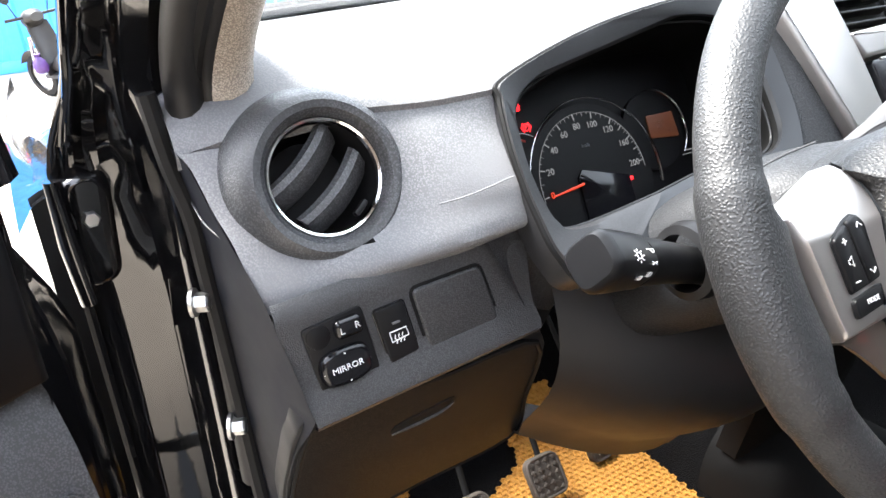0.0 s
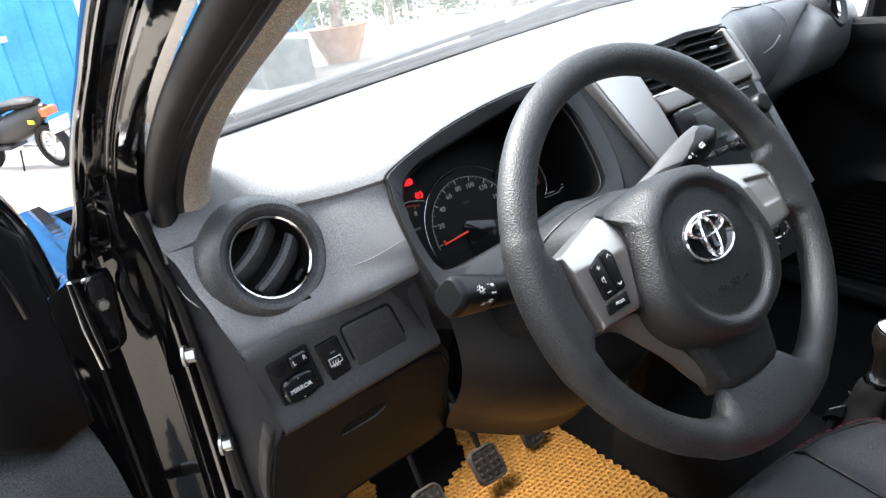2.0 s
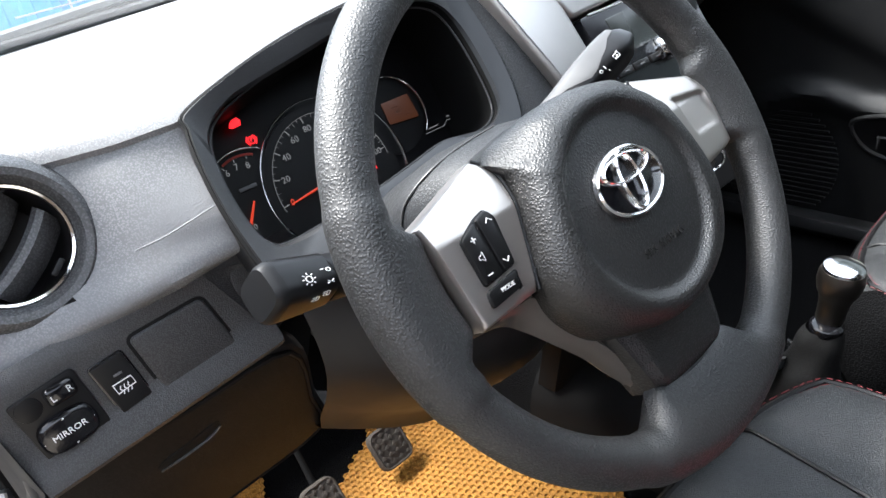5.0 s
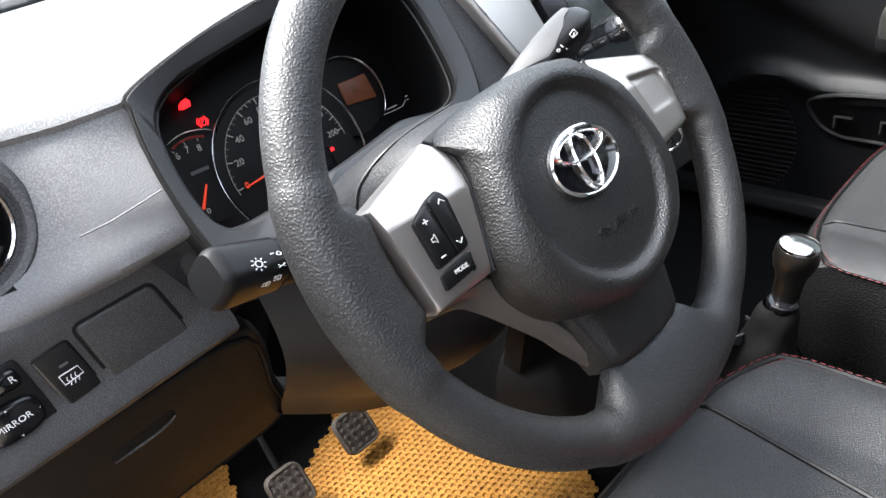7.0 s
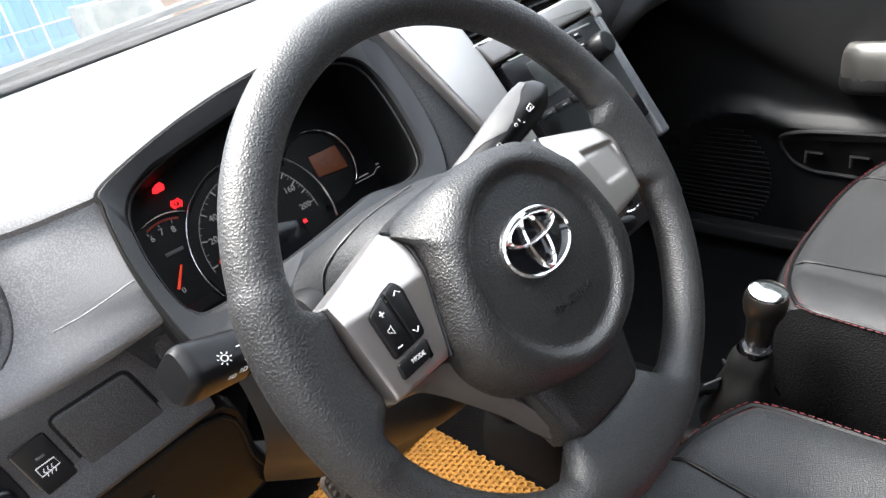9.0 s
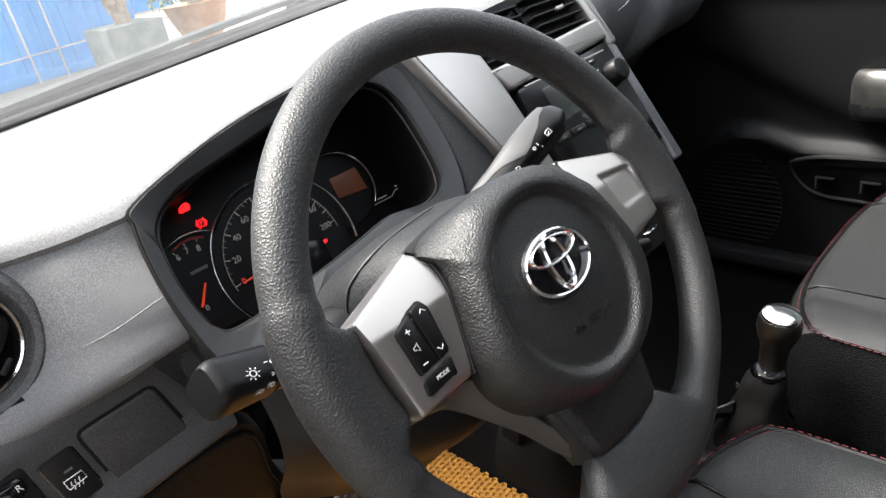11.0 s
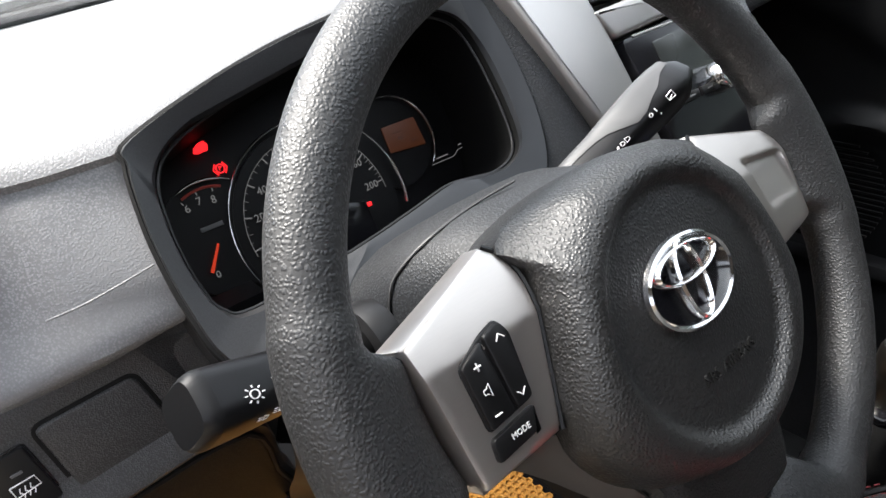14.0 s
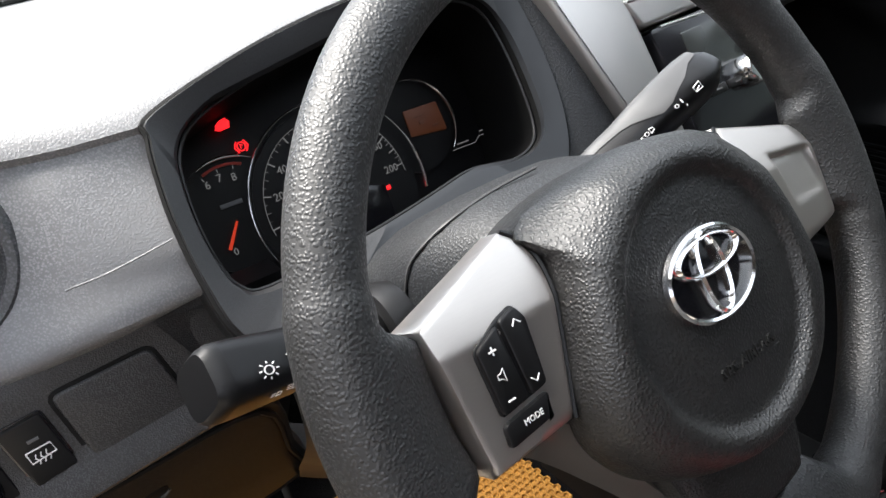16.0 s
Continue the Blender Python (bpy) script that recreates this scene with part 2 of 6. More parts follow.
def rounded(w, h, r, n=5):
    """Outline of a rounded rectangle about the origin."""
    return [(sx * (w / 2 - r) + r * math.cos(a), sy * (h / 2 - r) + r * math.sin(a))
            for sx, sy, a0 in ((1, 1, 0), (-1, 1, 90), (-1, -1, 180), (1, -1, 270)) for a in np.radians(np.linspace(a0, a0 + 90, n))]


def inset(outline, d):
    """An outline moved inwards by d (outline runs counter-clockwise)."""
    p = [V(*q[:2]) for q in outline]
    out = []
    for i in range(len(p)):
        t = p[(i + 1) % len(p)] - p[i - 1]
        t /= max(np.linalg.norm(t), 1e-9)
        out.append(tuple(p[i] + d * V(-t[1], t[0])))
    return out


def ccw(outline):
    a = sum(p[0] * q[1] - q[0] * p[1] for p, q in zip(outline, outline[1:] + outline[:1]))
    return list(outline) if a > 0 else list(outline)[::-1]


def slab(outline, z0, z1, bev=0.001, steps=2):
    """A plate with rounded upper edges over an outline."""
    outline = ccw([tuple(q[:2]) for q in outline])
    rows = [[(x, y, z0) for x, y in outline]]
    for k in range(steps + 1):
        a = math.pi / 2 * k / steps
        rows.append([(x, y, z1 - bev + bev * math.sin(a)) for x, y in inset(outline, bev * (1 - math.cos(a)))])
    return grid(rows, close_u=True, cap=True)


def box(c, s, r=0.002):
    """A box with rounded edges about the centre c."""
    r = min(r, min(s) / 2.01)
    g = slab(rounded(s[0], s[1], r, 3), -s[2] / 2, s[2] / 2, r)
    return [(x + c[0], y + c[1], z + c[2]) for x, y, z in g[0]], g[1]


def lettering(text, size, depth=0.0002, align='CENTER'):
    cu = bpy.data.curves.new("lettering", 'FONT')
    cu.body, cu.size, cu.extrude, cu.align_x, cu.align_y, cu.resolution_u = text, size, depth, align, 'CENTER', 2
    ob = bpy.data.objects.new("lettering", cu)
    scene.collection.objects.link(ob)
    me = ob.evaluated_get(bpy.context.evaluated_depsgraph_get()).to_mesh()
    geo = [tuple(v.co) for v in me.vertices], [tuple(p.vertices) for p in me.polygons]
    bpy.data.objects.remove(ob)
    bpy.data.curves.remove(cu)
    return geo


def stroke(pts, w, z=0.0):
    """A printed line of width w through points of a plane."""
    return tube([(x, y, z) for x, y in pts], w / 2, 6)


def mesh_of(name, geo, smooth=38):
    me = bpy.data.meshes.new(name)
    me.from_pydata([tuple(map(float, p)) for p in geo[0]], [], geo[1])
    bm = bmesh.new()
    bm.from_mesh(me)
    bmesh.ops.recalc_face_normals(bm, faces=bm.faces)
    bm.to_mesh(me)
    bm.free()
    if smooth:
        me.shade_smooth()
        me.set_sharp_from_angle(angle=radians(smooth))
    return me


def thing(name, at, label, category, group="", kind=""):
    ob = new(name)
    ob.location = at
    ob.empty_display_size = 0.02
    return tagged(ob, label, category, group, kind)


def part(name, geo, material, parent=None, label="", smooth=38):
    me = mesh_of(name, geo, smooth) if isinstance(geo, tuple) else geo
    me.materials.clear()
    me.materials.append(material)
    ob = new(name, me)
    if parent is not None:
        ob.parent = parent
        if parent.type == 'EMPTY':
            ob.matrix_parent_inverse = Matrix.Translation(-parent.location)
    if label:
        ob["label"] = label
    return ob


def solid(name, geo, material, label, category, group="", kind="", smooth=38):
    return tagged(part(name, geo, material, None, "", smooth), label, category, group, kind)


def cut(geo, m, r):
    """The sheet without what lies within r of the z axis of the frame m."""
    inv = np.linalg.inv(np.array(m))
    loc = [inv[:3, :3] @ V(*p) + inv[:3, 3] for p in geo[0]]
    return geo[0], [f for f in geo[1] if np.hypot(*np.mean([loc[i][:2] for i in f], axis=0)) > r]


def thick(rows, d, **kw):
    """A closed shell of a sheet of points and its copy moved by d."""
    d = V(*d)
    a = [[V(*p) for p in r] for r in rows]
    m = len(a[0])
    ring_rows = [list(r) + [p + d for p in r[::-1]] for r in a]
    return grid(ring_rows, close_u=True, cap=True)

# ---- car shell ----
def curve_at(table):
    xs = [r[0] for r in table]
    return lambda x: V(*[np.interp(x, xs, [r[k] for r in table]) for k in range(1, len(table[0]))])


glass_base = curve_at([(-.70, .36, 1.052), (-.6, .394, 1.058), (-.34, .48, 1.062), (-.07, .535, 1.073), (.2, .57, 1.084), (.45, .56, 1.088), (.70, .47, 1.088)])
lip = curve_at([(-.70, .275, .998), (-.66, .262, 1.008), (-.60, .245, 1.017), (-.54, .231, 1.016), (-.494, .2205, 1.0195), (-.45, .2275, 1.0305),
                (-.40, .236, 1.0425), (-.3365, .243, 1.0530), (-.25, .249, 1.0605), (-.20, .244, 1.060), (-.15, .236, 1.066), (0, .24, 1.077),
                (.08, .24, 1.075), (.13, .27, 1.078), (.2, .30, 1.078), (.4, .335, 1.068), (.6, .37, 1.055), (.70, .39, 1.045)])

# sheet-metal of the front pillar and hinge pillar, one pressing on the open-door side
pillar_line = [(.33, .30), (.315, .60), (.305, .80), (.303, .95), (.300, 1.022), (.283, 1.057), (.243, 1.091), (.188, 1.124), (.126, 1.154), (.064, 1.180), (-.10, 1.245), (-.33, 1.33)]
pl_pts = [p[1:] for p in spline([(0, *p) for p in pillar_line], 4)]


def along_pillar(x, out, lift=0.0):
    """Points beside the pillar line; out runs forwards across it."""
    res = []
    for i, (y, z) in enumerate(pl_pts):
        a, b = pl_pts[max(i - 1, 0)], pl_pts[min(i + 1, len(pl_pts) - 1)]
        t = V(b[0] - a[0], b[1] - a[1])
        t /= np.linalg.norm(t)
        nrm = V(t[1], -t[0])
        lean = 0.05 * max(0, z - 1.05)
        res.append((x + lean, y + nrm[0] * out, z + nrm[1] * out + lift))
    return res


body = thing("car_shell", (0, 0.6, 0.3), "glossy black painted small hatchback body shell", "car body", kind="structure")
cols = [(-.672, .016), (-.690, .010), (-.700, .006), (-.704, .010), (-.7065, .022), (-.7090, .036), (-.7135, .0465), (-.722, .0485), (-.731, .0495), (-.740, .0505), (-.749, .0515), (-.756, .0525),
        (-.7605, .0545), (-.7622, .0595), (-.7640, .0600), (-.7665, .0570), (-.7700, .0565), (-.7735, .0590)]
# above the hinges the same pressing leans back into the windscreen pillar
cols_up = [(-.672, .016), (-.690, .010), (-.700, .006), (-.706, .0085), (-.711, .011), (-.716, .0135), (-.720, .017), (-.724, .0205), (-.730, .0215), (-.736, .0225), (-.742, .0235), (-.748, .0255),
           (-.751, .0275), (-.753, .0295), (-.7545, .0315), (-.7555, .0335), (-.756, .0355), (-.7562, .038)]
rows = []
for k, (x, o) in enumerate(cols):
    press = .0016 if 6 <= k <= 11 else 0
    r = []
    upper = along_pillar(*cols_up[k])
    for (px_, y, z), far in zip(along_pillar(x, o), upper):
        g_ = float(np.interp(z, [.97, 1.04], [0, 1]))
        px_, y, z = V(px_, y, z) * (1 - g_) + V(*far) * g_
        f = float(np.interp(z, [1.0, 1.07, 1.16], [1, .80, .62]))
        # the pressing dishes inwards above the upper hinge bolt
        turn = float(np.interp(z - .10 * (-.7135 - x) / .042, [.885, .945], [0, 1])) if 6 <= k <= 11 else 0
        y += turn * (.26 * (x + .7375) + .004) + (.012 * float(np.interp(z, [.965, .985, 1.03, 1.05], [0, 1, 1, 0])) if k in (9, 10) else 0)
        r.append((-.70 + (px_ + .70) * f - press * .6 * math.sin(8 * z + .4 * k), y + press * math.sin(11 * z + .2 * k), z))
    rows.append(r)
part("pillar", grid(rows), M_paint, body, "glossy black painted door pillar")
part("drip_rail", tube([V(*p) + V(-.001, -.001, 0) for p in rows[6]], .0020, 8), M_paint, body)
part("drip_rail", tube([V(*p) for p in rows[13][14:]], .0022, 8), M_paint, body)
fend = []
for z in np.linspace(.30, .905, 12):
    fend.append([(-.79 - .02 * math.sin((z - .3) * 4) - .01 * math.sin((y - .4) * 3), y, z) for y in np.linspace(.46, 1.55, 14)])
for k, (dx, dz) in enumerate(((.01, .03), (.04, .045), (.09, .05))):
    fend.append([(-.80 + dx, y, .905 + dz - .14 * (y - .4)) for y in np.linspace(.46, 1.55, 14)])
part("fender_edge", grid([[(x, y, z) for z in np.linspace(.30, .93, 8)] for x, y in ((-.765, .52), (-.775, .505), (-.785, .49), (-.792, .475))]), M_black, body, "matt black door gap")
part("fender", grid(fend), M_paint, body, "black painted front fender")
bon = [[(x, y, 0.93 - .02 * (x / .7) ** 2 - .20 * (y - .66)) for x in np.linspace(-.72, .72, 19)] for y in np.linspace(.66, 1.65, 12)]
part("bonnet", grid(bon), M_paint, body, "black painted bonnet")
part("roof_skin", thick([[(x, y, 1.44 + .03 * (1 - (x / .62) ** 2) - .05 * max(0, (y + .45)) - .04 * ((y + 1.2) / 1.2) ** 2) for x in np.linspace(-.62, .62, 13)] for y in np.linspace(-2.3, -.33, 12)], (0, 0, -.03)), M_paint, body, "black roof")
part("tail_panel", thick([[(x, -2.3 + .1 * (1.4 - z), z) for x in np.linspace(-.72, .72, 5)] for z in np.linspace(.3, 1.42, 6)], (0, -.04, 0)), M_paint, body)
part("rear_quarter", thick([[(-.76 + .30 * max(0, z - .95), y, z) for y in np.linspace(-2.3, -.95, 6)] for z in np.linspace(.3, 1.42, 8)], (.05, 0, 0)), M_paint, body)
part("rear_quarter", thick([[(.76 - .30 * max(0, z - .95), y, z) for y in np.linspace(-2.3, -.75, 6)] for z in np.linspace(.3, 1.42, 8)], (-.05, 0, 0)), M_paint, body)
part("sill", box((-.72, -.35, .34), (.12, 1.35, .10), .02), M_paint, body)
part("front_bumper", thick([[(x, 1.70 + .06 * math.cos(x * 1.9) - .35 * (z - .5) ** 2, z) for x in np.linspace(-.76, .76, 15)] for z in np.linspace(.22, .74, 8)], (0, -.04, 0)), M_paint, body, "black front bumper")
tyre_ = ring([(.19, -.075), (.27, -.08), (.285, -.05), (.288, 0), (.285, .05), (.27, .08), (.19, .075)], 40)
for wx, wy in ((-.68, 1.12), (.68, 1.12), (-.68, -1.42), (.68, -1.42)):
    wm = np.array(Matrix.Translation((wx, wy, .288)) @ Matrix.Rotation(radians(90), 4, 'Y'))
    wh_ = part("wheel", move(tyre_, wm), M_rubber, body, "black road tyre")
    part("rim", move(join(ring([(.15, -.06), (.192, -.065), (.192, .065), (.15, .06)], 32), lathe([(.16, -.01), (.16, .012), (.05, .03), (.002, .032)], 32)), wm), M_steel, wh_)
part("bulkhead", box((0, .78, .615), (1.38, .03, .61), .005), M_black, body, "matt black bulkhead")

solid("ceiling", thick([[(x, y, 1.405 + .02 * (1 - (x / .6) ** 2) - .05 * max(0, (y + .45))) for x in np.linspace(-.60, .60, 9)] for y in np.linspace(-2.25, -.36, 8)], (0, 0, -.012)),
                    plastic("headliner cloth", (0.22, 0.21, 0.20), 0.95, 0.3, 800), "light grey cloth roof lining of the car", "ceiling", kind="structure")

floor_rows = []
for y in (-2.25, -.9, -.4, .1, .45, .60, .68, .74, .77):
    z = np.interp(y, [-.4, .45, .60, .68, .74, .77], [.375, .375, .40, .46, .60, .74])
    row = []
    for x in np.linspace(-.69, .69, 57):
        t = max(0, 1 - (abs(x) / .125) ** 4) if abs(x) < .125 else 0
        arch = .0
        row.append((x, y, max(z, .375 + .12 * t + arch)))
    floor_rows.append(row)
solid("floor", thick(floor_rows, (0, 0, -.04)), M_carpet, "black carpeted car floor with raised centre tunnel", "car floor", kind="structure")

# windscreen, with the black line at its foot
wrows = []
for t in np.linspace(0, 1, 9):
    r = []
    for x in np.linspace(-.66, .66, 23):
        b = glass_base(x)
        top = V(-.33 - .05 * (x / .6) ** 2 + .03, 1.425 - .02 * (x / .6) ** 2)
        q = b + (top - b) * t
        r.append((x * (1 - .10 * t), q[0] + .012 * math.sin(math.pi * t), q[1] + .02 * math.sin(math.pi * t)))
    wrows.append(r)
windscreen = thing("windscreen", (0, .54, 1.07), "clear curved windscreen with black rubber line at its foot", "windscreen", kind="structure")
pane = part("pane", grid(wrows), M_glass, windscreen)
pane.visible_shadow = False
part("edge_strip", tube([(x, glass_base(x)[0] + .004, glass_base(x)[1] + .003) for x in np.linspace(-.68, .70, 40)], .0055, 8), M_rubber, windscreen, "black rubber foot strip")

# wipers on the cowl outside
M_arm = plastic("weathered wiper paint", (.07, .075, .072), .5)
for k, (a, b, c) in enumerate((((-.62, .47, 1.054), (-.25, .55, 1.064), (.12, .64, 1.080)), ((-.05, .63, 1.074), (.22, .66, 1.086), (.50, .665, 1.090)))):
    w = thing("wiper", a, "dark grey wiper arm with rubber blade resting on windscreen", "wiper", "wipers")
    part("arm", tube(spline([V(*a) + V(.1, .09, -.03), V(*b) + V(0, .02, .004)], 6), [.010] * 4 + [.008] * 3, 8, .5), M_arm, w)
    part("blade", tube(spline([a, b, c], 8), .007, 8, 1.4), M_rubber, w)
    part("spine", tube(spline([V(*a) + V(.08, .006, .010), V(*b) + V(0, .006, .016), V(*c) + V(-.08, .006, .010)], 8), .005, 6), M_arm, w)
solid("cowl", grid([[(x, glass_base(x)[0] + .02 + d, glass_base(x)[1] - .010 - .10 * d) for x in np.linspace(-.70, .70, 30)] for d in (0, .04, .09, .16)]), M_arm, "weathered grey plastic cowl panel below the windscreen", "cowl", kind="structure")

# ---- weatherstrip and pillar trim ----
sl = along_pillar(-.6845, -.004)[6:]
seal = thing("door_seal", tuple(sl[0]), "black rubber weatherstrip round the door opening", "door seal")
part("bulb", tube(sl, .0125, 12), M_seal, seal, "hollow rubber bulb")
part("lip", tube([(x + .016, y, z - .004) for x, y, z in sl], .008, 10), M_seal, seal)
part("carrier", tube([(x + .006, y + .004, z - .012) for x, y, z in sl], .006, 8), M_rubber, seal)
trim_cols = [(-.676, -.004), (-.668, -.014), (-.658, -.018), (-.648, -.016), (-.640, -.008), (-.634, .010), (-.630, .05)]
k0 = next(i for i, p in enumerate(pl_pts) if p[1] > 1.012)
tr = [along_pillar(x, o)[k0:] for x, o in trim_cols]
solid("pillar_trim", grid(tr), M_beige, "beige moulded windscreen pillar trim", "pillar trim", kind="structure")

# ---- dashboard ----
dash = thing("dashboard", (0, .35, .62), "dark grey grained plastic dashboard with sunlit top pad", "dashboard")
rows = []
xs = np.linspace(-.70, .70, 85)
for t in list(np.linspace(0, .9, 10)) + [.95, .98, 1.0]:
    r = []
    for x in xs:
        a, b = glass_base(x), lip(x)
        q = a + (b - a) * t
        drop = -.006 * max(0, (t - .93) / .07) ** 2
        r.append((x, q[0], q[1] + .008 * math.sin(math.pi * t) + drop))
    rows.append(r)
rows.append([(x, lip(x)[0] + .004, lip(x)[1] - .016) for x in xs])
part("top_pad", grid(rows), M_pad, dash, "sunlit grained top pad")

bez_right = lambda z: float(np.interp(z, [.90, .911, .936, .956, .982, 1.003, 1.017, 1.03], [-.49, -.494, -.50, -.503, -.502, -.497, -.489, -.489]))
stations = [(-.699, [(.272, .994), (.262, .985), (.242, .962), (.224, .945), (.207, .925), (.203, .912)]),
            (-.66, [None, (.252, .985), (.238, .962), (.222, .945), (.202, .925), (.198, .912)]),
            (-.60, [None, (.240, .990), (.226, .962), (.212, .945), (.188, .926), (.193, .913)]),
            (-.55, [None, (.222, .992), (.200, .961), (.190, .946), (.178, .926), (.190, .914)]),
            (-.50, [None, (.214, .992), (.187, .961), (.180, .946), (.176, .926), (.190, .916)])]
rows = []
for k in range(6):
    r = []
    for u in np.linspace(0, 1, 33):
        xl = -.699 + .022 * k / 5
        x = xl + u * (bez_right((1.02, .992, .961, .946, .926, .914)[k]) - xl)
        tab = [(x0, *(prof[k] or (tuple(lip(x0) - V(0, .012))))) for x0, prof in stations]
        y, z = curve_at(tab)(x - .022 * k / 5 * (1 - u))
        if k == 0 and x > -.66:
            y, z = lip(x) - V(-.002, .010)
        r.append((x, y, z + (.012 * (u - .6) if k > 3 else 0)))
    rows.append(r)
fine = [spline([row[j] for row in rows], 4) for j in range(33)]
VM = frame_at((-.621, .2345, .972), (1, 0, 0), (0, .36, .93))
part("upper_fascia", cut(grid(fine), VM, .046), M_pad, dash, "grained fascia beside the dial hood")
part("seam_line", tube(spline([(-.562, .189, .954), (-.545, .1868, .9555), (-.53, .1855, .958), (-.506, .1855, .962)], 6), .0007, 6), M_pad, dash)

fz = lambda x: .014 * (x + .677) / .18
rows = []
for y, z, dx in ((.196, .914, 0), (.1905, .908, 0), (.189, .90, 0), (.184, .864, .006), (.180, .852, .008), (.171, .842, .010), (.1695, .836, .011), (.176, .829, .012), (.20, .826, .012)):
    rows.append([(x, y, z + fz(x)) for x in np.linspace(-.678 + dx, -.494, 25)])
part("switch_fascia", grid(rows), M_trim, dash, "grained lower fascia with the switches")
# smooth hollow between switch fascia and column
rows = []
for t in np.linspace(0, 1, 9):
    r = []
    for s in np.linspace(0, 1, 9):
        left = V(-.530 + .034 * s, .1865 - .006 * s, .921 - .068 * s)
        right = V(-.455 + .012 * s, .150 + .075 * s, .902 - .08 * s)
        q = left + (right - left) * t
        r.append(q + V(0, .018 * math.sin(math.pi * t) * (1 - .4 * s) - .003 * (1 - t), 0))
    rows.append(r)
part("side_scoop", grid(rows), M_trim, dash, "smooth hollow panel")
part("lower_backing", thick([[(x, .215 + .55 * max(0, .84 - z), z) for x in np.linspace(-.668, -.44, 8)] for z in np.linspace(.60, .90, 9)], (0, .02, 0)), M_black, dash)

# end cover by the door
edge = [(-.700, .273, .995), (-.6955, .262, .985), (-.691, .242, .962), (-.687, .224, .945), (-.682, .207, .925), (-.679, .196, .910), (-.670, .172, .852), (-.669, .172, .838), (-.676, .203, .796), (-.678, .241, .73), (-.668, .277, .66), (-.653, .308, .60), (-.64, .34, .54)]
ee = spline(edge, 4)
cover_x = lambda z: float(np.interp(z, [.54, .60, .68, .76, .86, .947, .985, 1.03], [-.672, -.676, -.682, -.6845, -.688, -.692, -.699, -.704]))
rows = []
for t in np.linspace(0, 1, 7):
    rows.append([(x + (cover_x(z) - x) * math.sin(t * math.pi / 2), y + (.300 - y) * t, z) for x, y, z in ee])
part("end_cover", grid(rows), M_navy, dash, "smooth dark blue-black end cover")
part("seam_line", tube(spline([(-.6945, .290, .958), (-.6925, .268, .948), (-.688, .243, .944)], 5), .0007, 6), M_shoulder, dash)
part("edge_rubber", tube(spline([(cover_x(z) - .0035, .293, z) for z in (1.03, .985, .947, .90, .84, .78, .70, .62, .54)], 6), .0065, 8), M_rubber, dash)

# round side vent
vent = part("side_vent", move(ring([(.0385, .004), (.0395, .010), (.043, .0145), (.0475, .0155), (.0515, .013), (.056, .004), (.060, -.006), (.063, -.020), (.0645, -.046), (.052, -.050), (.040, -.030), (.0365, -.012)], 72),
                              frame_at((-.621, .2345, .972), (1, 0, 0), (0, .36, .93))), M_ring, dash, "round grained air vent surround")
VM = frame_at((-.621, .2345, .972), (1, 0, 0), (0, .36, .93))
part("chrome_ring", move(ring([(.0355, .003), (.036, .0065), (.0375, .0075), (.0388, .006), (.0385, .001)], 72), VM), M_chrome, vent, "thin chrome ring")
part("bowl", move(lathe([(.0366, .003), (.0355, -.004), (.034, -.02), (.028, -.035), (.0002, -.036)], 48, False), VM), M_black, vent, "black vent bowl")
for off in (-.0135, .0135):
    sec = []
    for k in np.linspace(-1, 1, 13):
        half = math.sqrt(max(.0352 ** 2 - (abs(off) + .004) ** 2, 0)) * .98
        sec.append((k * half, off - .006 * (1 - k * k) * .6, -.002 + .004 * (1 - k * k)))
    blade = thick([[(x, y - .009, z - .014), (x, y - .004, z - .006), (x, y + .004, z), (x, y + .0085, z - .001)] for x, y, z in sec], (0, .0025, -.004))
    part("vane", move(blade, VM @ np.array(Matrix.Rotation(radians(40), 4, 'Z'))), M_ring, vent)
part("knurl", move(box((.0, -.031, .001), (.012, .004, .005), .001), VM @ np.array(Matrix.Rotation(radians(40), 4, 'Z'))), M_black, vent)

# fuse-box lid
LM = frame_at((-.56, .207, .785), (1, 0, 0), (0, -.5, .866))
lid_out = closed_spline([(-.097, .058, 0), (-.110, .032, 0), (-.113, 0, 0), (-.114, -.065, 0), (-.107, -.13, 0), (-.090, -.188, 0), (.015, -.172, 0), (.118, -.153, 0), (.102, -.06, 0), (.072, .050, 0), (-.01, .055, 0)], 4)
lid = part("fuse_lid", move(slab([p[:2] for p in lid_out], -.012, .0, .004, 3), LM), M_lid, dash, "dark hinged lid tinted for mat bounce")
slot = [p[:2] for p in closed_spline([(-.040, -.012, 0), (-.038, .001, 0), (-.016, .007, 0), (.006, .013, 0), (.009, .003, 0), (-.003, -.006, 0), (-.020, -.010, 0)], 3)]
# no recess is cut: a flat black plate paints the slot's shade
part("pull", move(slab(slot, -.004, .0006, .0004), LM), M_tunnel, lid, "flat black patch for the shaded finger slot")
# lighter plastic paints the light caught by the slot's lower lip
part("pull_edge", move(tube(spline([(-.040, -.0125, .0006), (-.022, -.0105, .0012), (-.003, -.0068, .0012), (.006, -.0015, .0010), (.0095, .003, .0004)], 4), .0013, 6), LM), M_ring, lid, "pale edging for the lit lower lip of the slot")
part("lid_clip", join(tube([(-.575, .318, .622), (-.575, .322, .600), (-.570, .318, .592)], .0045, 8), box((-.568, .317, .592), (.022, .010, .005), .0015)), M_black, lid, "black clip under the lid")
part("lid_gap", move(tube([(p[0], p[1], -.001) for p in lid_out + lid_out[:1]], .0022, 6), LM), M_tunnel, dash)
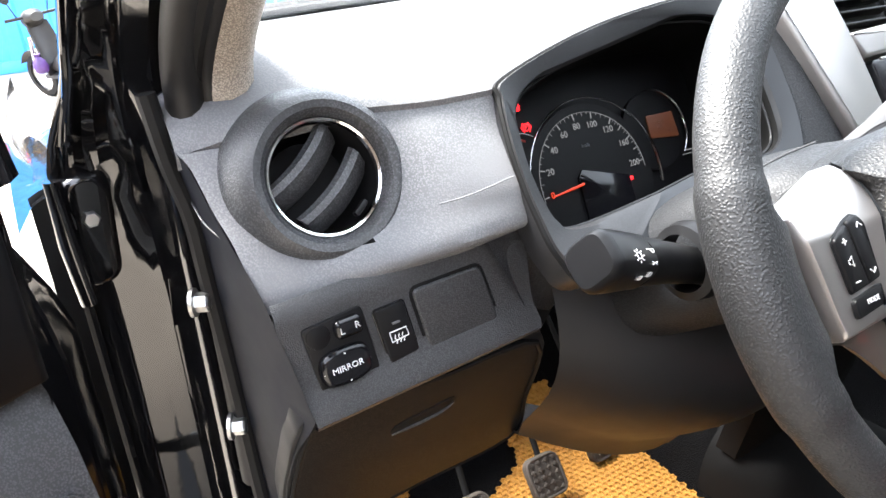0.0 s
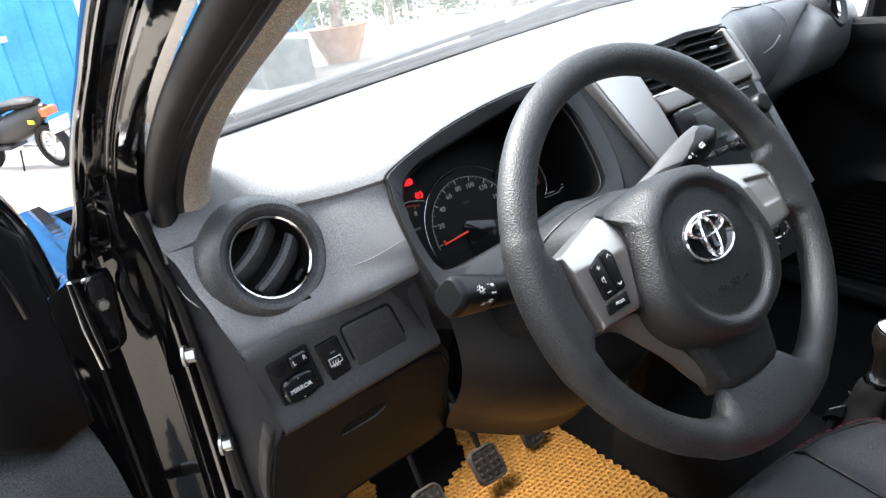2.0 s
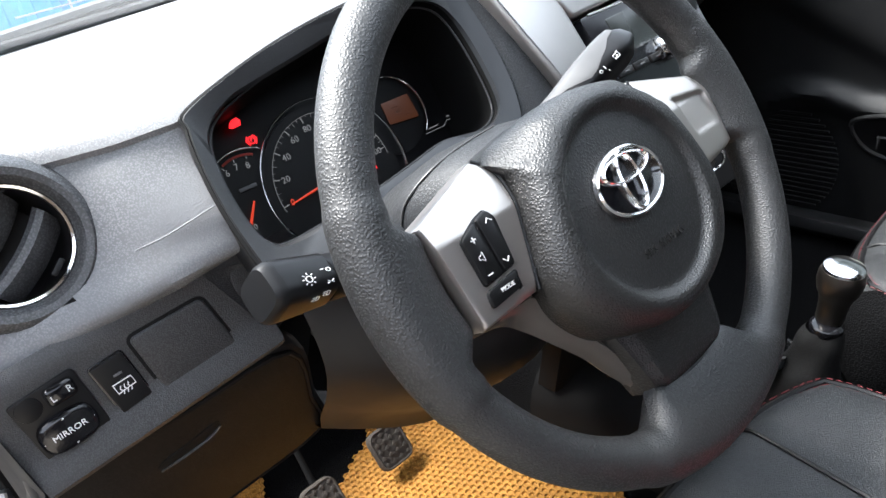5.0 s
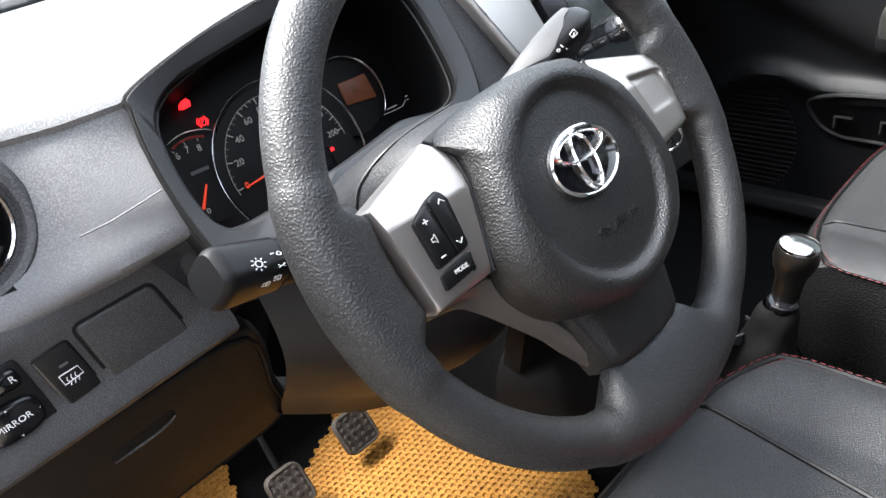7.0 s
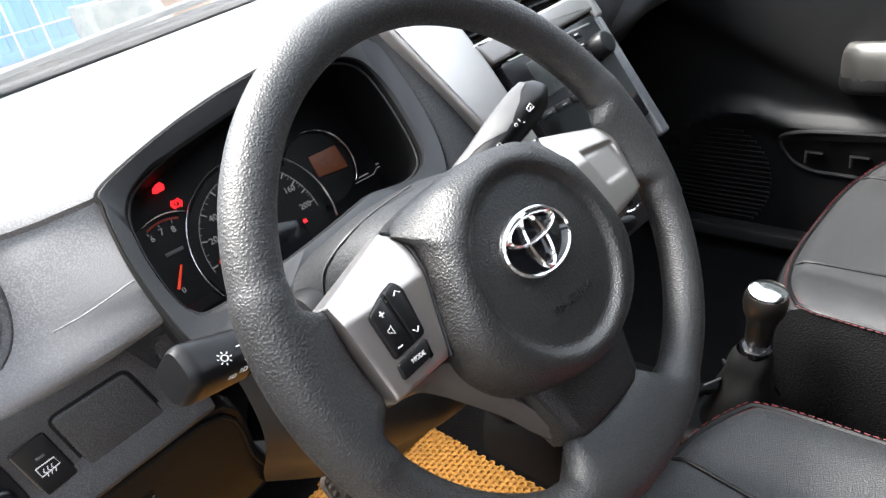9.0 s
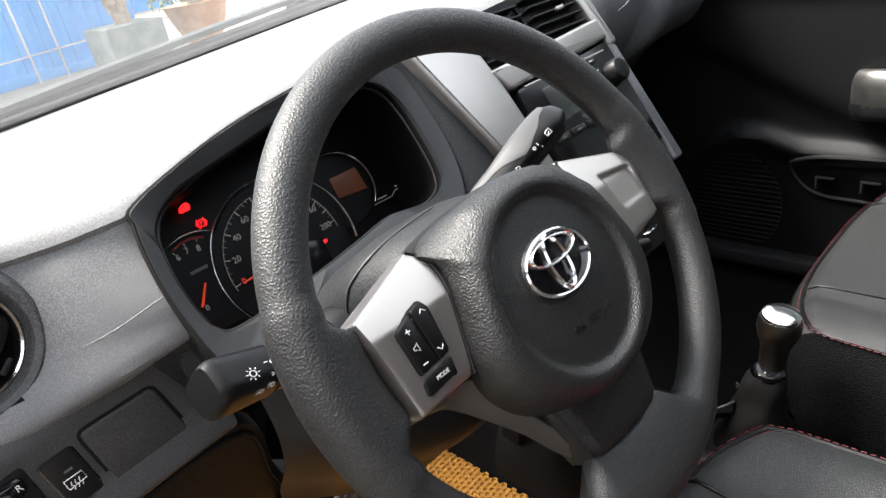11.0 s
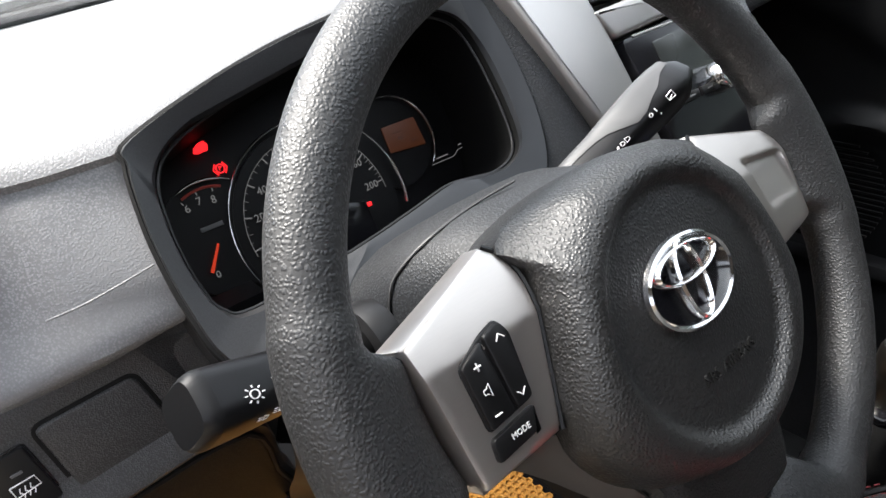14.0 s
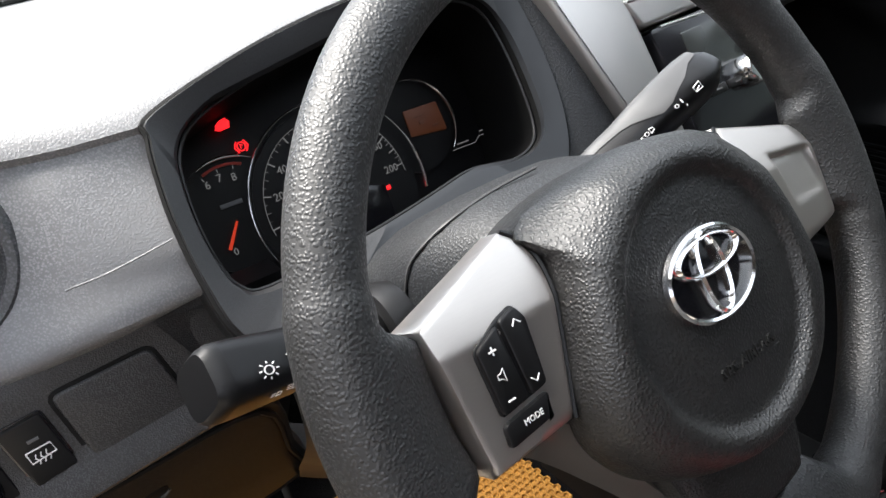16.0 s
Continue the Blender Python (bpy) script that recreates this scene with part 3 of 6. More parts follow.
part("lid_frame", move(slab(inset(ccw([p[:2] for p in lid_out]), -.007), -.02, -.004, .003), LM), M_smooth, dash)

# knee panel right of the lid, wrapping the column
kn = []
for t in np.linspace(0, 1, 15):
    x = -.468 + .36 * t
    top = V(x, .20 - .02 * math.sin(math.pi * t), .895)
    bot = V(x + .02, .262 - .035 * math.sin(math.pi * t), .672 - .062 * math.sin(math.pi * min(1, t * 1.1)) - .01 * t)
    r = []
    for s in np.linspace(0, 1, 12):
        q = top + (bot - top) * s
        r.append(q + V(0, -.098 * math.sin(math.pi * min(1, s * 1.05)) ** 1.2 * math.sin(math.pi * (.08 + .92 * t)) ** .7, 0))
    r.append(r[-1] + V(0, .03, -.006))
    r.append(r[-1] + V(0, .06, .01))
    kn.append(r)
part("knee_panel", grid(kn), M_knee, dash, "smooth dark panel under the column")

# dial hood
def hood_pt(x, z, d=0.0):
    return V(x, .2200 + .695 * (z - 1.02) + d * .82, z - d * .57)


outer = [(-.488, 1.0200), (-.4965, 1.0085), (-.5015, .985), (-.5030, .9645), (-.5020, .9400), (-.497, .914), (-.478, .896), (-.40, .902), (-.30, .911), (-.255, .914), (-.229, .927), (-.214, .955), (-.2085, .99), (-.2100, 1.025), (-.2180, 1.046), (-.262, 1.0575), (-.3365, 1.0520), (-.4120, 1.0400)]
inner = [(-.465, 1.0160), (-.4840, 1.0010), (-.4895, .982), (-.4910, .964), (-.4895, .947), (-.4845, .9345), (-.468, .9285), (-.3965, .9331), (-.3474, .9385), (-.3078, .9435), (-.2870, .9420), (-.2640, .9395), (-.2450, .9430), (-.2340, .953), (-.2290, .978), (-.2290, 1.012), (-.2365, 1.0339), (-.262, 1.0440), (-.3145, 1.0465), (-.3559, 1.0430), (-.4139, 1.0300)]
outer = outer[-1:] + outer[:-1]
o3 = closed_spline([(x, 0, z) for x, z in outer], 5)
i3 = closed_spline([(x, 0, z) for x, z in inner], 5)
i3 = i3[5:] + i3[:5]
i3 = min((i3[k:] + i3[:k] for k in range(len(i3))), key=lambda c: sum(np.linalg.norm(a - b) for a, b in zip(c, o3)))
rows = []
rows.append([hood_pt(p[0], p[2], .03) for p in o3])
rows.append([hood_pt(p[0], p[2], .002) for p in o3])
rows.append([hood_pt(p[0] * .94 + q[0] * .06, p[2] * .94 + q[2] * .06, -.001) for p, q in zip(o3, i3)])
rows.append([hood_pt(p[0] * .12 + q[0] * .88, p[2] * .12 + q[2] * .88, .004) for p, q in zip(o3, i3)])
rows.append([hood_pt(q[0], q[2], .008) for q in i3])
# the bezel's right and lower stretch takes the darker, shade-painted copy
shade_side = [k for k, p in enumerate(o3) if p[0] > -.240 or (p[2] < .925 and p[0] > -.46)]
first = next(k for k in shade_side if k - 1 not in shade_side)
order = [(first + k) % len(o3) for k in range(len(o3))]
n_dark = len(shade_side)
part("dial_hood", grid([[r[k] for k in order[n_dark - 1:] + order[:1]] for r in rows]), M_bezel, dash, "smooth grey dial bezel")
part("hood_side", grid([[r[k] for k in order[:n_dark]] for r in rows]), M_bezel_shade, dash, "lower and outer bezel with shade in its colour")
cz = sum(q[2] for q in i3) / len(i3)
cx = sum(q[0] for q in i3) / len(i3)
rows = [[hood_pt(q[0], q[2], .008) for q in i3]]
for d, f in ((.012, 1.0), (.03, 1.02), (.062, 1.045), (.090, 1.06), (.125, 1.08)):
    rows.append([hood_pt(cx + (q[0] - cx) * f, cz + (q[2] - cz) * f, d) for q in i3])
part("hood_tunnel", grid(rows, close_u=True), M_tunnel, dash, "matt black inside of the hood")
part("hood_gap", tube([hood_pt(p[0], p[2], .003) for p in o3 + o3[:1]], .0022, 6), M_tunnel, dash, "dark gap round the bezel")
part("hood_bead", tube([hood_pt(cx + (q[0] - cx) * .985, cz + (q[2] - cz) * .985, .014) for q in i3 + i3[:1]], .0012, 6), M_smooth, dash)

# grained shoulder between hood and silver console frame
rows = []
for z in np.linspace(.905, 1.062, 12):
    xl = float(np.interp(z, [.91, .93, .955, .985, 1.0, 1.03, 1.046, 1.06], [-.240, -.226, -.2135, -.208, -.208, -.211, -.217, -.226]))
    xr = float(np.interp(z, [.91, .942, .993, 1.045, 1.062], [-.145, -.155, -.173, -.190, -.196]))
    xr = max(xr, xl + .012)
    y = .2205 + .66 * (z - 1.02)
    rows.append([(xl + (xr - xl) * t, y - .002 + .008 * (2 * t - 1) ** 2 * (1 if t > .5 else .2) - .006 * math.sin(math.pi * t), z) for t in np.linspace(0, 1, 9)])
part("hood_shoulder", grid(rows), M_side, dash, "dark grained shoulder beside the hood")

# passenger side of the dashboard: airbag face, deep crease, lower bulge that carries the vent
crease_x = lambda z: float(np.interp(z, [.80, .853, .903, .945, .97, .995, 1.022, 1.05], [.30, .332, .362, .378, .388, .402, .45, .52]))
rows = []
for x in list(np.linspace(.086, .30, 14)) + list(np.linspace(.312, .69, 44)):
    l = lip(x)
    prof = [(l[0] + .075, l[1] + .0035), (l[0] + .045, l[1] + .0035), (l[0] + .014, l[1] - .002), (l[0] - .012, l[1] - .015), (l[0] - .028, l[1] - .040), (l[0] - .036, l[1] - .072), (l[0] - .030, l[1] - .11), (l[0] - .008, l[1] - .15), (l[0] + .030, .885), (l[0] + .075, .845), (l[0] + .12, .80), (l[0] + .20, .76), (l[0] + .30, .75)]
    r = []
    for _, y, z in spline([(x, *p) for p in prof], 5):
        d = x - crease_x(z)
        open_ = min(1, max(0, (z - .845) / .10)) * min(1, max(0, (1.045 - z) / .03))
        w = .012 + .016 * open_
        y += .034 * open_ * math.exp(-(d / w) ** 2) - .020 * open_ / (1 + math.exp(-d / .010))
        r.append((x, y, z))
    rows.append(r)
PM = frame_at((.565, .335, 1.035), (.97, .16, 0), (-.06, .36, .93))
part("passenger_fascia", cut(grid(rows), PM, .042), M_dash2, dash, "smooth grey passenger fascia with a deep crease")
for sc in ([(.305, .3185, 1.0695), (.335, .3073, 1.0538), (.354, .3012, 1.0375), (.358, .2972, 1.0253)], [(.245, .2712, 1.0), (.284, .2782, 1.005), (.317, .2862, 1.0163)]):
    part("scratch", tube(spline(sc, 5), .0007, 5), M_dash_scuff, dash, "thin pale scratch")
part("airbag_seam", tube(spline([(.20, .299, 1.076), (.27, .312, 1.066), (.318, .318, 1.042), (.322, .314, 1.025), (.272, .306, 1.003)], 6), .0007, 6), M_smooth, dash)
PM = frame_at((.565, .335, 1.035), (.97, .16, 0), (-.06, .36, .93))
pv = part("side_vent", move(ring([(.036, .004), (.040, .012), (.0475, .0145), (.055, .004), (.060, -.016), (.045, -.03), (.036, -.012)], 48), PM), M_trim, dash, "round grained air vent surround")
part("chrome_ring", move(ring([(.034, .003), (.0352, .0075), (.037, .006), (.0365, .001)], 48), PM), M_chrome, pv, "thin chrome ring")
part("bowl", move(lathe([(.0355, .003), (.033, -.02), (.0002, -.03)], 32, False), PM), M_black, pv)
for off in (-.012, .012):
    part("vane", move(box((0, off, -.006), (.058, .010, .006), .002), PM @ np.array(Matrix.Rotation(radians(30), 4, 'Z'))), M_trim, pv)

# ---- switches on the fascia ----
SM = frame_at((-.59, .1855, .88), (.9965, 0, .078), (0, .14, .99))


def quad(pts, r=.003, n=3):
    """A rounded outline through four corners."""
    out = []
    for i in range(len(pts)):
        p, a, b = V(*pts[i]), V(*pts[i - 1]), V(*pts[(i + 1) % len(pts)])
        u, w = (a - p) / np.linalg.norm(a - p), (b - p) / np.linalg.norm(b - p)
        for t in np.linspace(0, 1, n + 1):
            out.append(tuple((1 - t) ** 2 * (p + u * r) + 2 * t * (1 - t) * p + t * t * (p + w * r)))
    return out


mirror_sw = thing("mirror_switch", (-.64, .184, .87), "black mirror adjuster panel with rocker and round pad, white lettering", "switch")
part("plate", move(slab(quad([(-.0728, .0221), (-.0318, .0243), (-.0285, -.0300), (-.0690, -.0317)]), -.004, .0022, .0008), SM), M_black, mirror_sw)
part("blank_cap", move(slab([(-.0633 + .0078 * math.cos(a), 0.0145 + .0078 * math.sin(a)) for a in np.linspace(0, 6.28, 24, endpoint=False)], .001, .0032, .0006), SM), M_black, mirror_sw)
rk = part("rocker", move(slab(rounded(.0185, .0125, .0035), .001, .0075, .003, 3), SM @ np.array(Matrix.Translation((-.0440, .0150, 0)))), M_gloss, mirror_sw, "glossy black rocker")
part("lettering", move(join(move(lettering("L", .0062), Matrix.Translation((-.0052, -.0005, .0077))), move(lettering("R", .0062), Matrix.Translation((.0052, .0005, .0077)))), SM @ np.array(Matrix.Translation((-.0440, .0150, 0)))), M_white, rk)
pd_c = SM @ np.array(Matrix.Translation((-.0512, -.0090, 0)))
pdp = part("pad", move(slab([p[:2] for p in closed_spline([(-.0175, 0, 0), (-.014, .010, 0), (0, .0125, 0), (.014, .010, 0), (.0175, 0, 0), (.014, -.010, 0), (0, -.0125, 0), (-.014, -.010, 0)], 4)], .001, .0075, .004, 4), pd_c), M_gloss, mirror_sw, "glossy black round adjuster pad")
tri_ = lambda a: move(([(0, .0018, 0), (-.0019, -.0012, 0), (.0019, -.0012, 0)], [(0, 1, 2)]), Matrix.Rotation(a, 4, 'Z'))
marks = [move(lettering("MIRROR", .0058), Matrix.Translation((0, 0, .0078)))]
for a, p in ((0, (0, .0085)), (math.pi, (0, -.0085)), (math.pi / 2, (-.0142, 0)), (-math.pi / 2, (.0142, 0))):
    marks.append(move(tri_(a), Matrix.Translation((*p, .0074 if p[0] == 0 else .0070))))
part("lettering", move(join(*marks), pd_c), M_white, pdp, smooth=0)

defog = thing("heater_switch", (-.603, .184, .876), "black rear-window heater push switch with white symbol", "switch")
dq = quad([(-.0250, .0162), (-.0036, .0166), (0, -.0197), (-.0212, -.0213)], .0018)
part("bezel", move(slab(inset(ccw(dq), -.0012), -.004, .0012, .0006), SM), M_gloss, defog)
part("button", move(slab(dq, -.002, .0034, .0008), SM), M_black, defog)
DM = SM @ np.array(Matrix.Translation((-.0122, -.0040, .0036)))
sym = [stroke([p[:2] for p in closed_spline([(-.0060, .0035, 0), (.0060, .0035, 0), (.0068, -.0025, 0), (-.0055, -.0035, 0)], 1) + [V(-.0060, .0035, 0)]], .0008)]
for k in (-.0026, 0, .0026):
    sym.append(stroke([(k, -.0055), (k + .0009, -.0035), (k - .0006, -.0015), (k + .0003, .0008)], .0007))
part("symbol", move(join(*sym), DM), M_white, defog)
part("indicator", move(box((-.0, .0088, 0), (.0055, .0017, .0006), .0002), DM), M_mark, defog)

blank = thing("blank_cover", (-.555, .184, .878), "grained blank plastic cover plate in the switch fascia", "cover")
bq = quad([(.0036, .0210), (.0565, .0200), (.0645, -.0243), (.0084, -.0261)], .005, 4)
part("groove", move(slab(inset(ccw(bq), -.0022), -.004, .0010, .0003), SM), M_tunnel, blank)
part("plate", move(slab(bq, -.002, .0026, .0018, 3), SM), M_trim, blank)

# ---- dial cluster ----
CM = frame_at((-.335, .272, .943), (1, 0, 0), (0, .43, .903))
cluster = thing("instrument_cluster", (-.335, .28, .88), "dark instrument cluster with speedometer, lit red warning lamps and amber display", "instrument cluster")
part("face", move(box((-.01, -.005, -.008), (.33, .19, .006), .002), CM), M_face, cluster)
SPC = (-.031, -.033)
spd = part("speedometer", move(lathe([(.0665, -.004), (.0665, .001), (.001, .001)], 64), CM @ np.array(Matrix.Translation((*SPC, 0)))), M_face, cluster, "round speedometer dial")
SP = CM @ np.array(Matrix.Translation((*SPC, .0015)))
arc = lambda r, a0, a1, n=40: [(r * math.cos(a), r * math.sin(a)) for a in np.radians(np.linspace(a0, a1, n))]
part("dial_rim", move(tube([(x, y, .004) for x, y in arc(.0705, 212, 40, 60)], [.0004 + .0005 * math.sin(math.pi * k / 59) for k in range(60)], 8), SP), M_trace, spd, "slim dim chrome rim")
part("chrome_arc", move(tube([(x, y, .005) for x, y in arc(.0715, 48, -14, 40)], [.0003 + .0016 * (k / 39) ** .8 for k in range(40)], 8), SP), M_chrome, spd, "slim chrome arc")
part("scale", move(stroke(arc(.0590, 190, 0), .0005), SP), M_digit, spd)
speed_at = lambda v: float(np.interp(v, [0, 20, 40, 60, 80, 100, 120, 160, 200], [186, 162.5, 139, 117, 97.5, 77, 55.5, 31, 6]))
ticks, nums = [], []
for v in range(0, 201, 5):
    u = V(math.cos(radians(speed_at(v))), math.sin(radians(speed_at(v))))
    ticks.append(stroke([u * .0590, u * (.0535 if v % 20 == 0 else (.0555 if v % 10 == 0 else .0570))], .0011 if v % 20 == 0 else .0005))
    if v % 20 == 0 and v not in (0, 140, 180):
        nums.append(move(lettering(str(v), .0082), Matrix.Translation((*(u * .0478), .0002))))
part("ticks", move(join(*ticks), SP), M_digit, spd)
for g_ in nums:
    part("figure", move(g_, SP), M_digit, spd, "grey speed figure")
u0 = V(math.cos(radians(186)), math.sin(radians(186)))
part("zero", move(move(lettering("0", .0082), Matrix.Translation((*(u0 * .0495), .0002))), SP), M_needle, spd, "orange-red zero")
part("unit", move(move(lettering("km/h", .0045), Matrix.Translation((-.002, .030, .0002))), SP), M_mark, spd)
ndl = V(math.cos(radians(187)), math.sin(radians(187)))
part("needle", move(tube([(*(ndl * .018), .004), (*(ndl * .052), .004)], [.0013, .0007], 6), SP), M_needle, spd, "glowing red needle")
part("trip_display", move(slab([(-.020, -.040), (.036, -.040), (.036, -.004), (-.014, .010), (-.020, .004)], 0, .0025, .001), SP), M_gloss, spd, "dark trip display")
TC = (-.107, -.020)
tach = part("tachometer", move(lathe([(.040, -.004), (.040, .0005), (.001, .0005)], 40), CM @ np.array(Matrix.Translation((*TC, 0)))), M_face, cluster, "small rev counter dial")
TM = CM @ np.array(Matrix.Translation((*TC, .001)))
part("chrome_arc", move(tube([(x, y, .003) for x, y in arc(.0395, 116, 58, 30)], [.0004 + .0009 * math.sin(math.pi * k / 29) for k in range(30)], 8), TM), M_chrome, tach)
part("red_band", move(stroke(arc(.0345, 114, 66, 20), .0022), TM), plastic("dull red print", (.25, .03, .02), .6), tach)
part("ticks", move(join(*[stroke([(.0335 * math.cos(a), .0335 * math.sin(a)), (.0310 * math.cos(a), .0310 * math.sin(a))], .0007) for a in np.radians((117, 96, 76))]), TM), M_digit, tach)
for s, x, y in (("6", -.0130, .0245), ("7", -.0038, .0266), ("8", .0058, .0245)):
    part("figure", move(move(lettering(s, .0078), Matrix.Translation((x, y, .0003))), TM), M_digit, tach)
part("bar", move(box((-.003, .008, .001), (.016, .0030, .0005), .0002), TM), M_mark, tach)
part("needle", move(tube([(-.1115, -.0240, .004), (-.1232, -.0405, .004)], [.0008, .0013], 6), CM), M_needle, tach, "glowing red needle")
part("zero", move(move(lettering("0", .0070), Matrix.Translation((-.1190, -.0435, .001))), CM), M_digit, tach)
belt_seat = [(-.0068, -.0030), (-.0030, -.0044), (.0050, -.0036), (.0066, .0010), (.0040, .0046), (-.0010, .0036), (-.0050, .0010)]
part("lamp", move(slab([(-.0955 + x * .85, .0400 + y * .85) for x, y in belt_seat], .001, .003, .0006), CM), M_lamp, cluster, "lit red belt warning lamp")
bl = (-.0880, .0226)
part("lamp", move(join(move(ring([(.0026, 0), (.0034, 0), (.0034, .0006), (.0026, .0006)], 20), Matrix.Translation((*bl, .0005))),
                       move(lettering("P", .0046), Matrix.Translation((*bl, .0006))),
                       stroke([(bl[0] - .0026, bl[1] + .0040), (bl[0] - .0050, bl[1]), (bl[0] - .0026, bl[1] - .0040)], .0010, .0006),
                       stroke([(bl[0] + .0026, bl[1] + .0040), (bl[0] + .0050, bl[1]), (bl[0] + .0026, bl[1] - .0040)], .0010, .0006)), CM), M_lamp, cluster, "lit red parking-brake lamp")
part("lamp", move(box((.0088, -.0405, .001), (.0040, .0034, .001), .0004), CM), M_lamp, cluster, "small lit red lamp")
LC = (.050, -.004)
disp = part("display_pod", move(lathe([(.036, -.004), (.036, .0006), (.001, .0006)], 48), CM @ np.array(Matrix.Translation((*LC, -.0005)))), M_face, cluster, "round display dial")
LCM = CM @ np.array(Matrix.Translation((*LC, .001)))
part("display", move(slab(quad([(-.006, .0145), (.027, .0145), (.029, -.0095), (-.006, -.0065)], .0015), 0, .001, .0004), LCM), M_lcd, disp, "dim amber display")
part("display_mark", move(join(box((.006, .007, .0012), (.010, .0014, .0003), .0001), box((.008, .002, .0012), (.006, .003, .0003), .0001), box((.020, -.003, .0012), (.008, .002, .0003), .0001)), LCM), plastic("brown segment", (.06, .02, .01), .6), disp)
part("chrome_arc", move(tube([(x, y, .003) for x, y in arc(.0375, 100, -42, 40)], [.0003 + .0011 * math.sin(math.pi * k / 39) for k in range(40)], 8), LCM), M_chrome, disp)
part("foot_mark", move(join(stroke([(.028, -.028), (.052, -.028), (.058, -.024), (.076, -.024)], .0007), stroke([(.034, -.0245), (.046, -.0245)], .0012), stroke([(.060, -.0205), (.070, -.0205)], .0012)), LCM), M_digit, disp)

# ---- steering wheel ----
WA = .540
WC = V(-.3370, .0003, .9510)
WM = frame_at(WC, (1, 0, 0), (0, math.sin(WA), math.cos(WA)))
wheel = thing("steering_wheel", tuple(WC), "black grained three-spoke steering wheel with satin silver spoke bezels", "steering wheel")
RR, rr = .1696, .0149


def ease(v):
    v = min(1.0, max(0.0, v))
    return v * v * (3 - 2 * v)


def root_reach(deg):
    """How far the rim grows inwards where a spoke flows into it."""
    out = 0.0
    for a0, a1, f, e in ((168.5, 195.0, 4.0, .0170), (-9.5, 14.5, 4.0, .0100), (250.5, 290, 5.5, .0225)):
        d = (deg - a0 + 180) % 360 - 180
        out = max(out, e * ease(d / f + .5) * ease((a1 - a0 - d) / f + .5))
    return out


rows = []
for a in np.linspace(0, 2 * math.pi, 288, endpoint=False):
    deg = math.degrees(a)
    e = root_reach(deg)
    near = max(root_reach(deg - 6), root_reach(deg + 6), e) / .016
    sec = []
    for b in np.linspace(0, 2 * math.pi, 32, endpoint=False):
        c, s_ = math.cos(b), math.sin(b)
        fat = rr * (1 + .10 * near)
        rad = fat * c if c > 0 else (fat + e) * c
        z = fat * 1.02 * s_ if c > 0 else fat * 1.02 * math.copysign(abs(s_) ** (1 - .45 * min(1, e / .014)), s_)
        z -= .0075 * ease(-c) * min(1, e / .016) * (1 if s_ > 0 else -.3)
        sec.append(((RR + rad) * math.cos(a), (RR + rad) * math.sin(a), z))
    rows.append(sec)
part("rim", move(grid(rows, close_u=True, close_v=True), WM), M_rim, wheel, "black leather-grained rim")

# airbag cover: a round boss with a sunken face, falling to the spokes
HC = V(-.0020, -.0195)
hub_edge = closed_spline([(-.0695, .029, .006), (-.0750, .0435, -.001), (-.045, .0535, -.005), (0, .0585, -.006), (.045, .0535, -.005), (.0750, .0435, -.001), (.0695, .029, .006), (.0775, 0, .008), (.0860, -.034, .007), (.079, -.060, .001),
                          (.054, -.084, -.003), (0, -.097, -.004), (-.054, -.084, -.003), (-.079, -.060, .001), (-.0860, -.034, .007), (-.0775, 0, .008)], 8)
edge_pol = sorted((math.atan2(p[1] - HC[1], p[0] - HC[0]), math.hypot(p[0] - HC[0], p[1] - HC[1]), p[2]) for p in hub_edge)
ep_a = [q[0] - 2 * math.pi for q in edge_pol] + [q[0] for q in edge_pol] + [q[0] + 2 * math.pi for q in edge_pol]
ep_r, ep_z = [q[1] for q in edge_pol] * 3, [q[2] for q in edge_pol] * 3
face = [(.0004, .0262), (.02, .0261), (.040, .0256), (.050, .0248), (.0540, .0245), (.0562, .0248), (.0580, .0260), (.0598, .0280), (.0612, .0292), (.0630, .0297), (.0655, .0296)]
polar = [[] for _ in range(len(face) + 12)]
for th in np.linspace(-math.pi, math.pi, 128, endpoint=False):
    ro, ze = float(np.interp(th, ep_a, ep_r)), float(np.interp(th, ep_a, ep_z))
    u = V(math.cos(th), math.sin(th))
    line = list(face)
    fall = .85 + 2.0 * min(1, max(0, (ro - .0845) / .012)) * (math.sin(th) > 0)
    for k in range(1, 11):
        s_ = math.pi / 2 * k / 10
        line.append((.0655 + (ro - .0655) * math.sin(s_) ** 1.15, ze + (.0296 - ze) * math.cos(s_) ** fall))
    line += [(ro - .0005, ze - .006), (ro - .002, ze - .026)]
    for k, (r, z) in enumerate(line):
        polar[k].append((HC[0] + u[0] * r, HC[1] + u[1] * r, z))
hub = part("airbag_cover", move(grid(polar, close_u=True, cap=True), WM), M_hub, wheel, "domed grained airbag cover with a round sunken face")
EM = WM @ np.array(Matrix.Translation((-.0040, -.0075, .0262)))


def loop(a, b, cy, w, h):
    """A polished oval band of the badge."""
    sec = ((-1, 0), (-.7, .75), (0, 1), (.7, .75), (1, 0))
    rows_ = [[((a + q * w) * math.cos(t), cy + (b + q * w) * math.sin(t), h * z) for t in np.linspace(0, 2 * math.pi, 72, endpoint=False)] for q, z in sec]
    return grid(rows_, close_u=True)


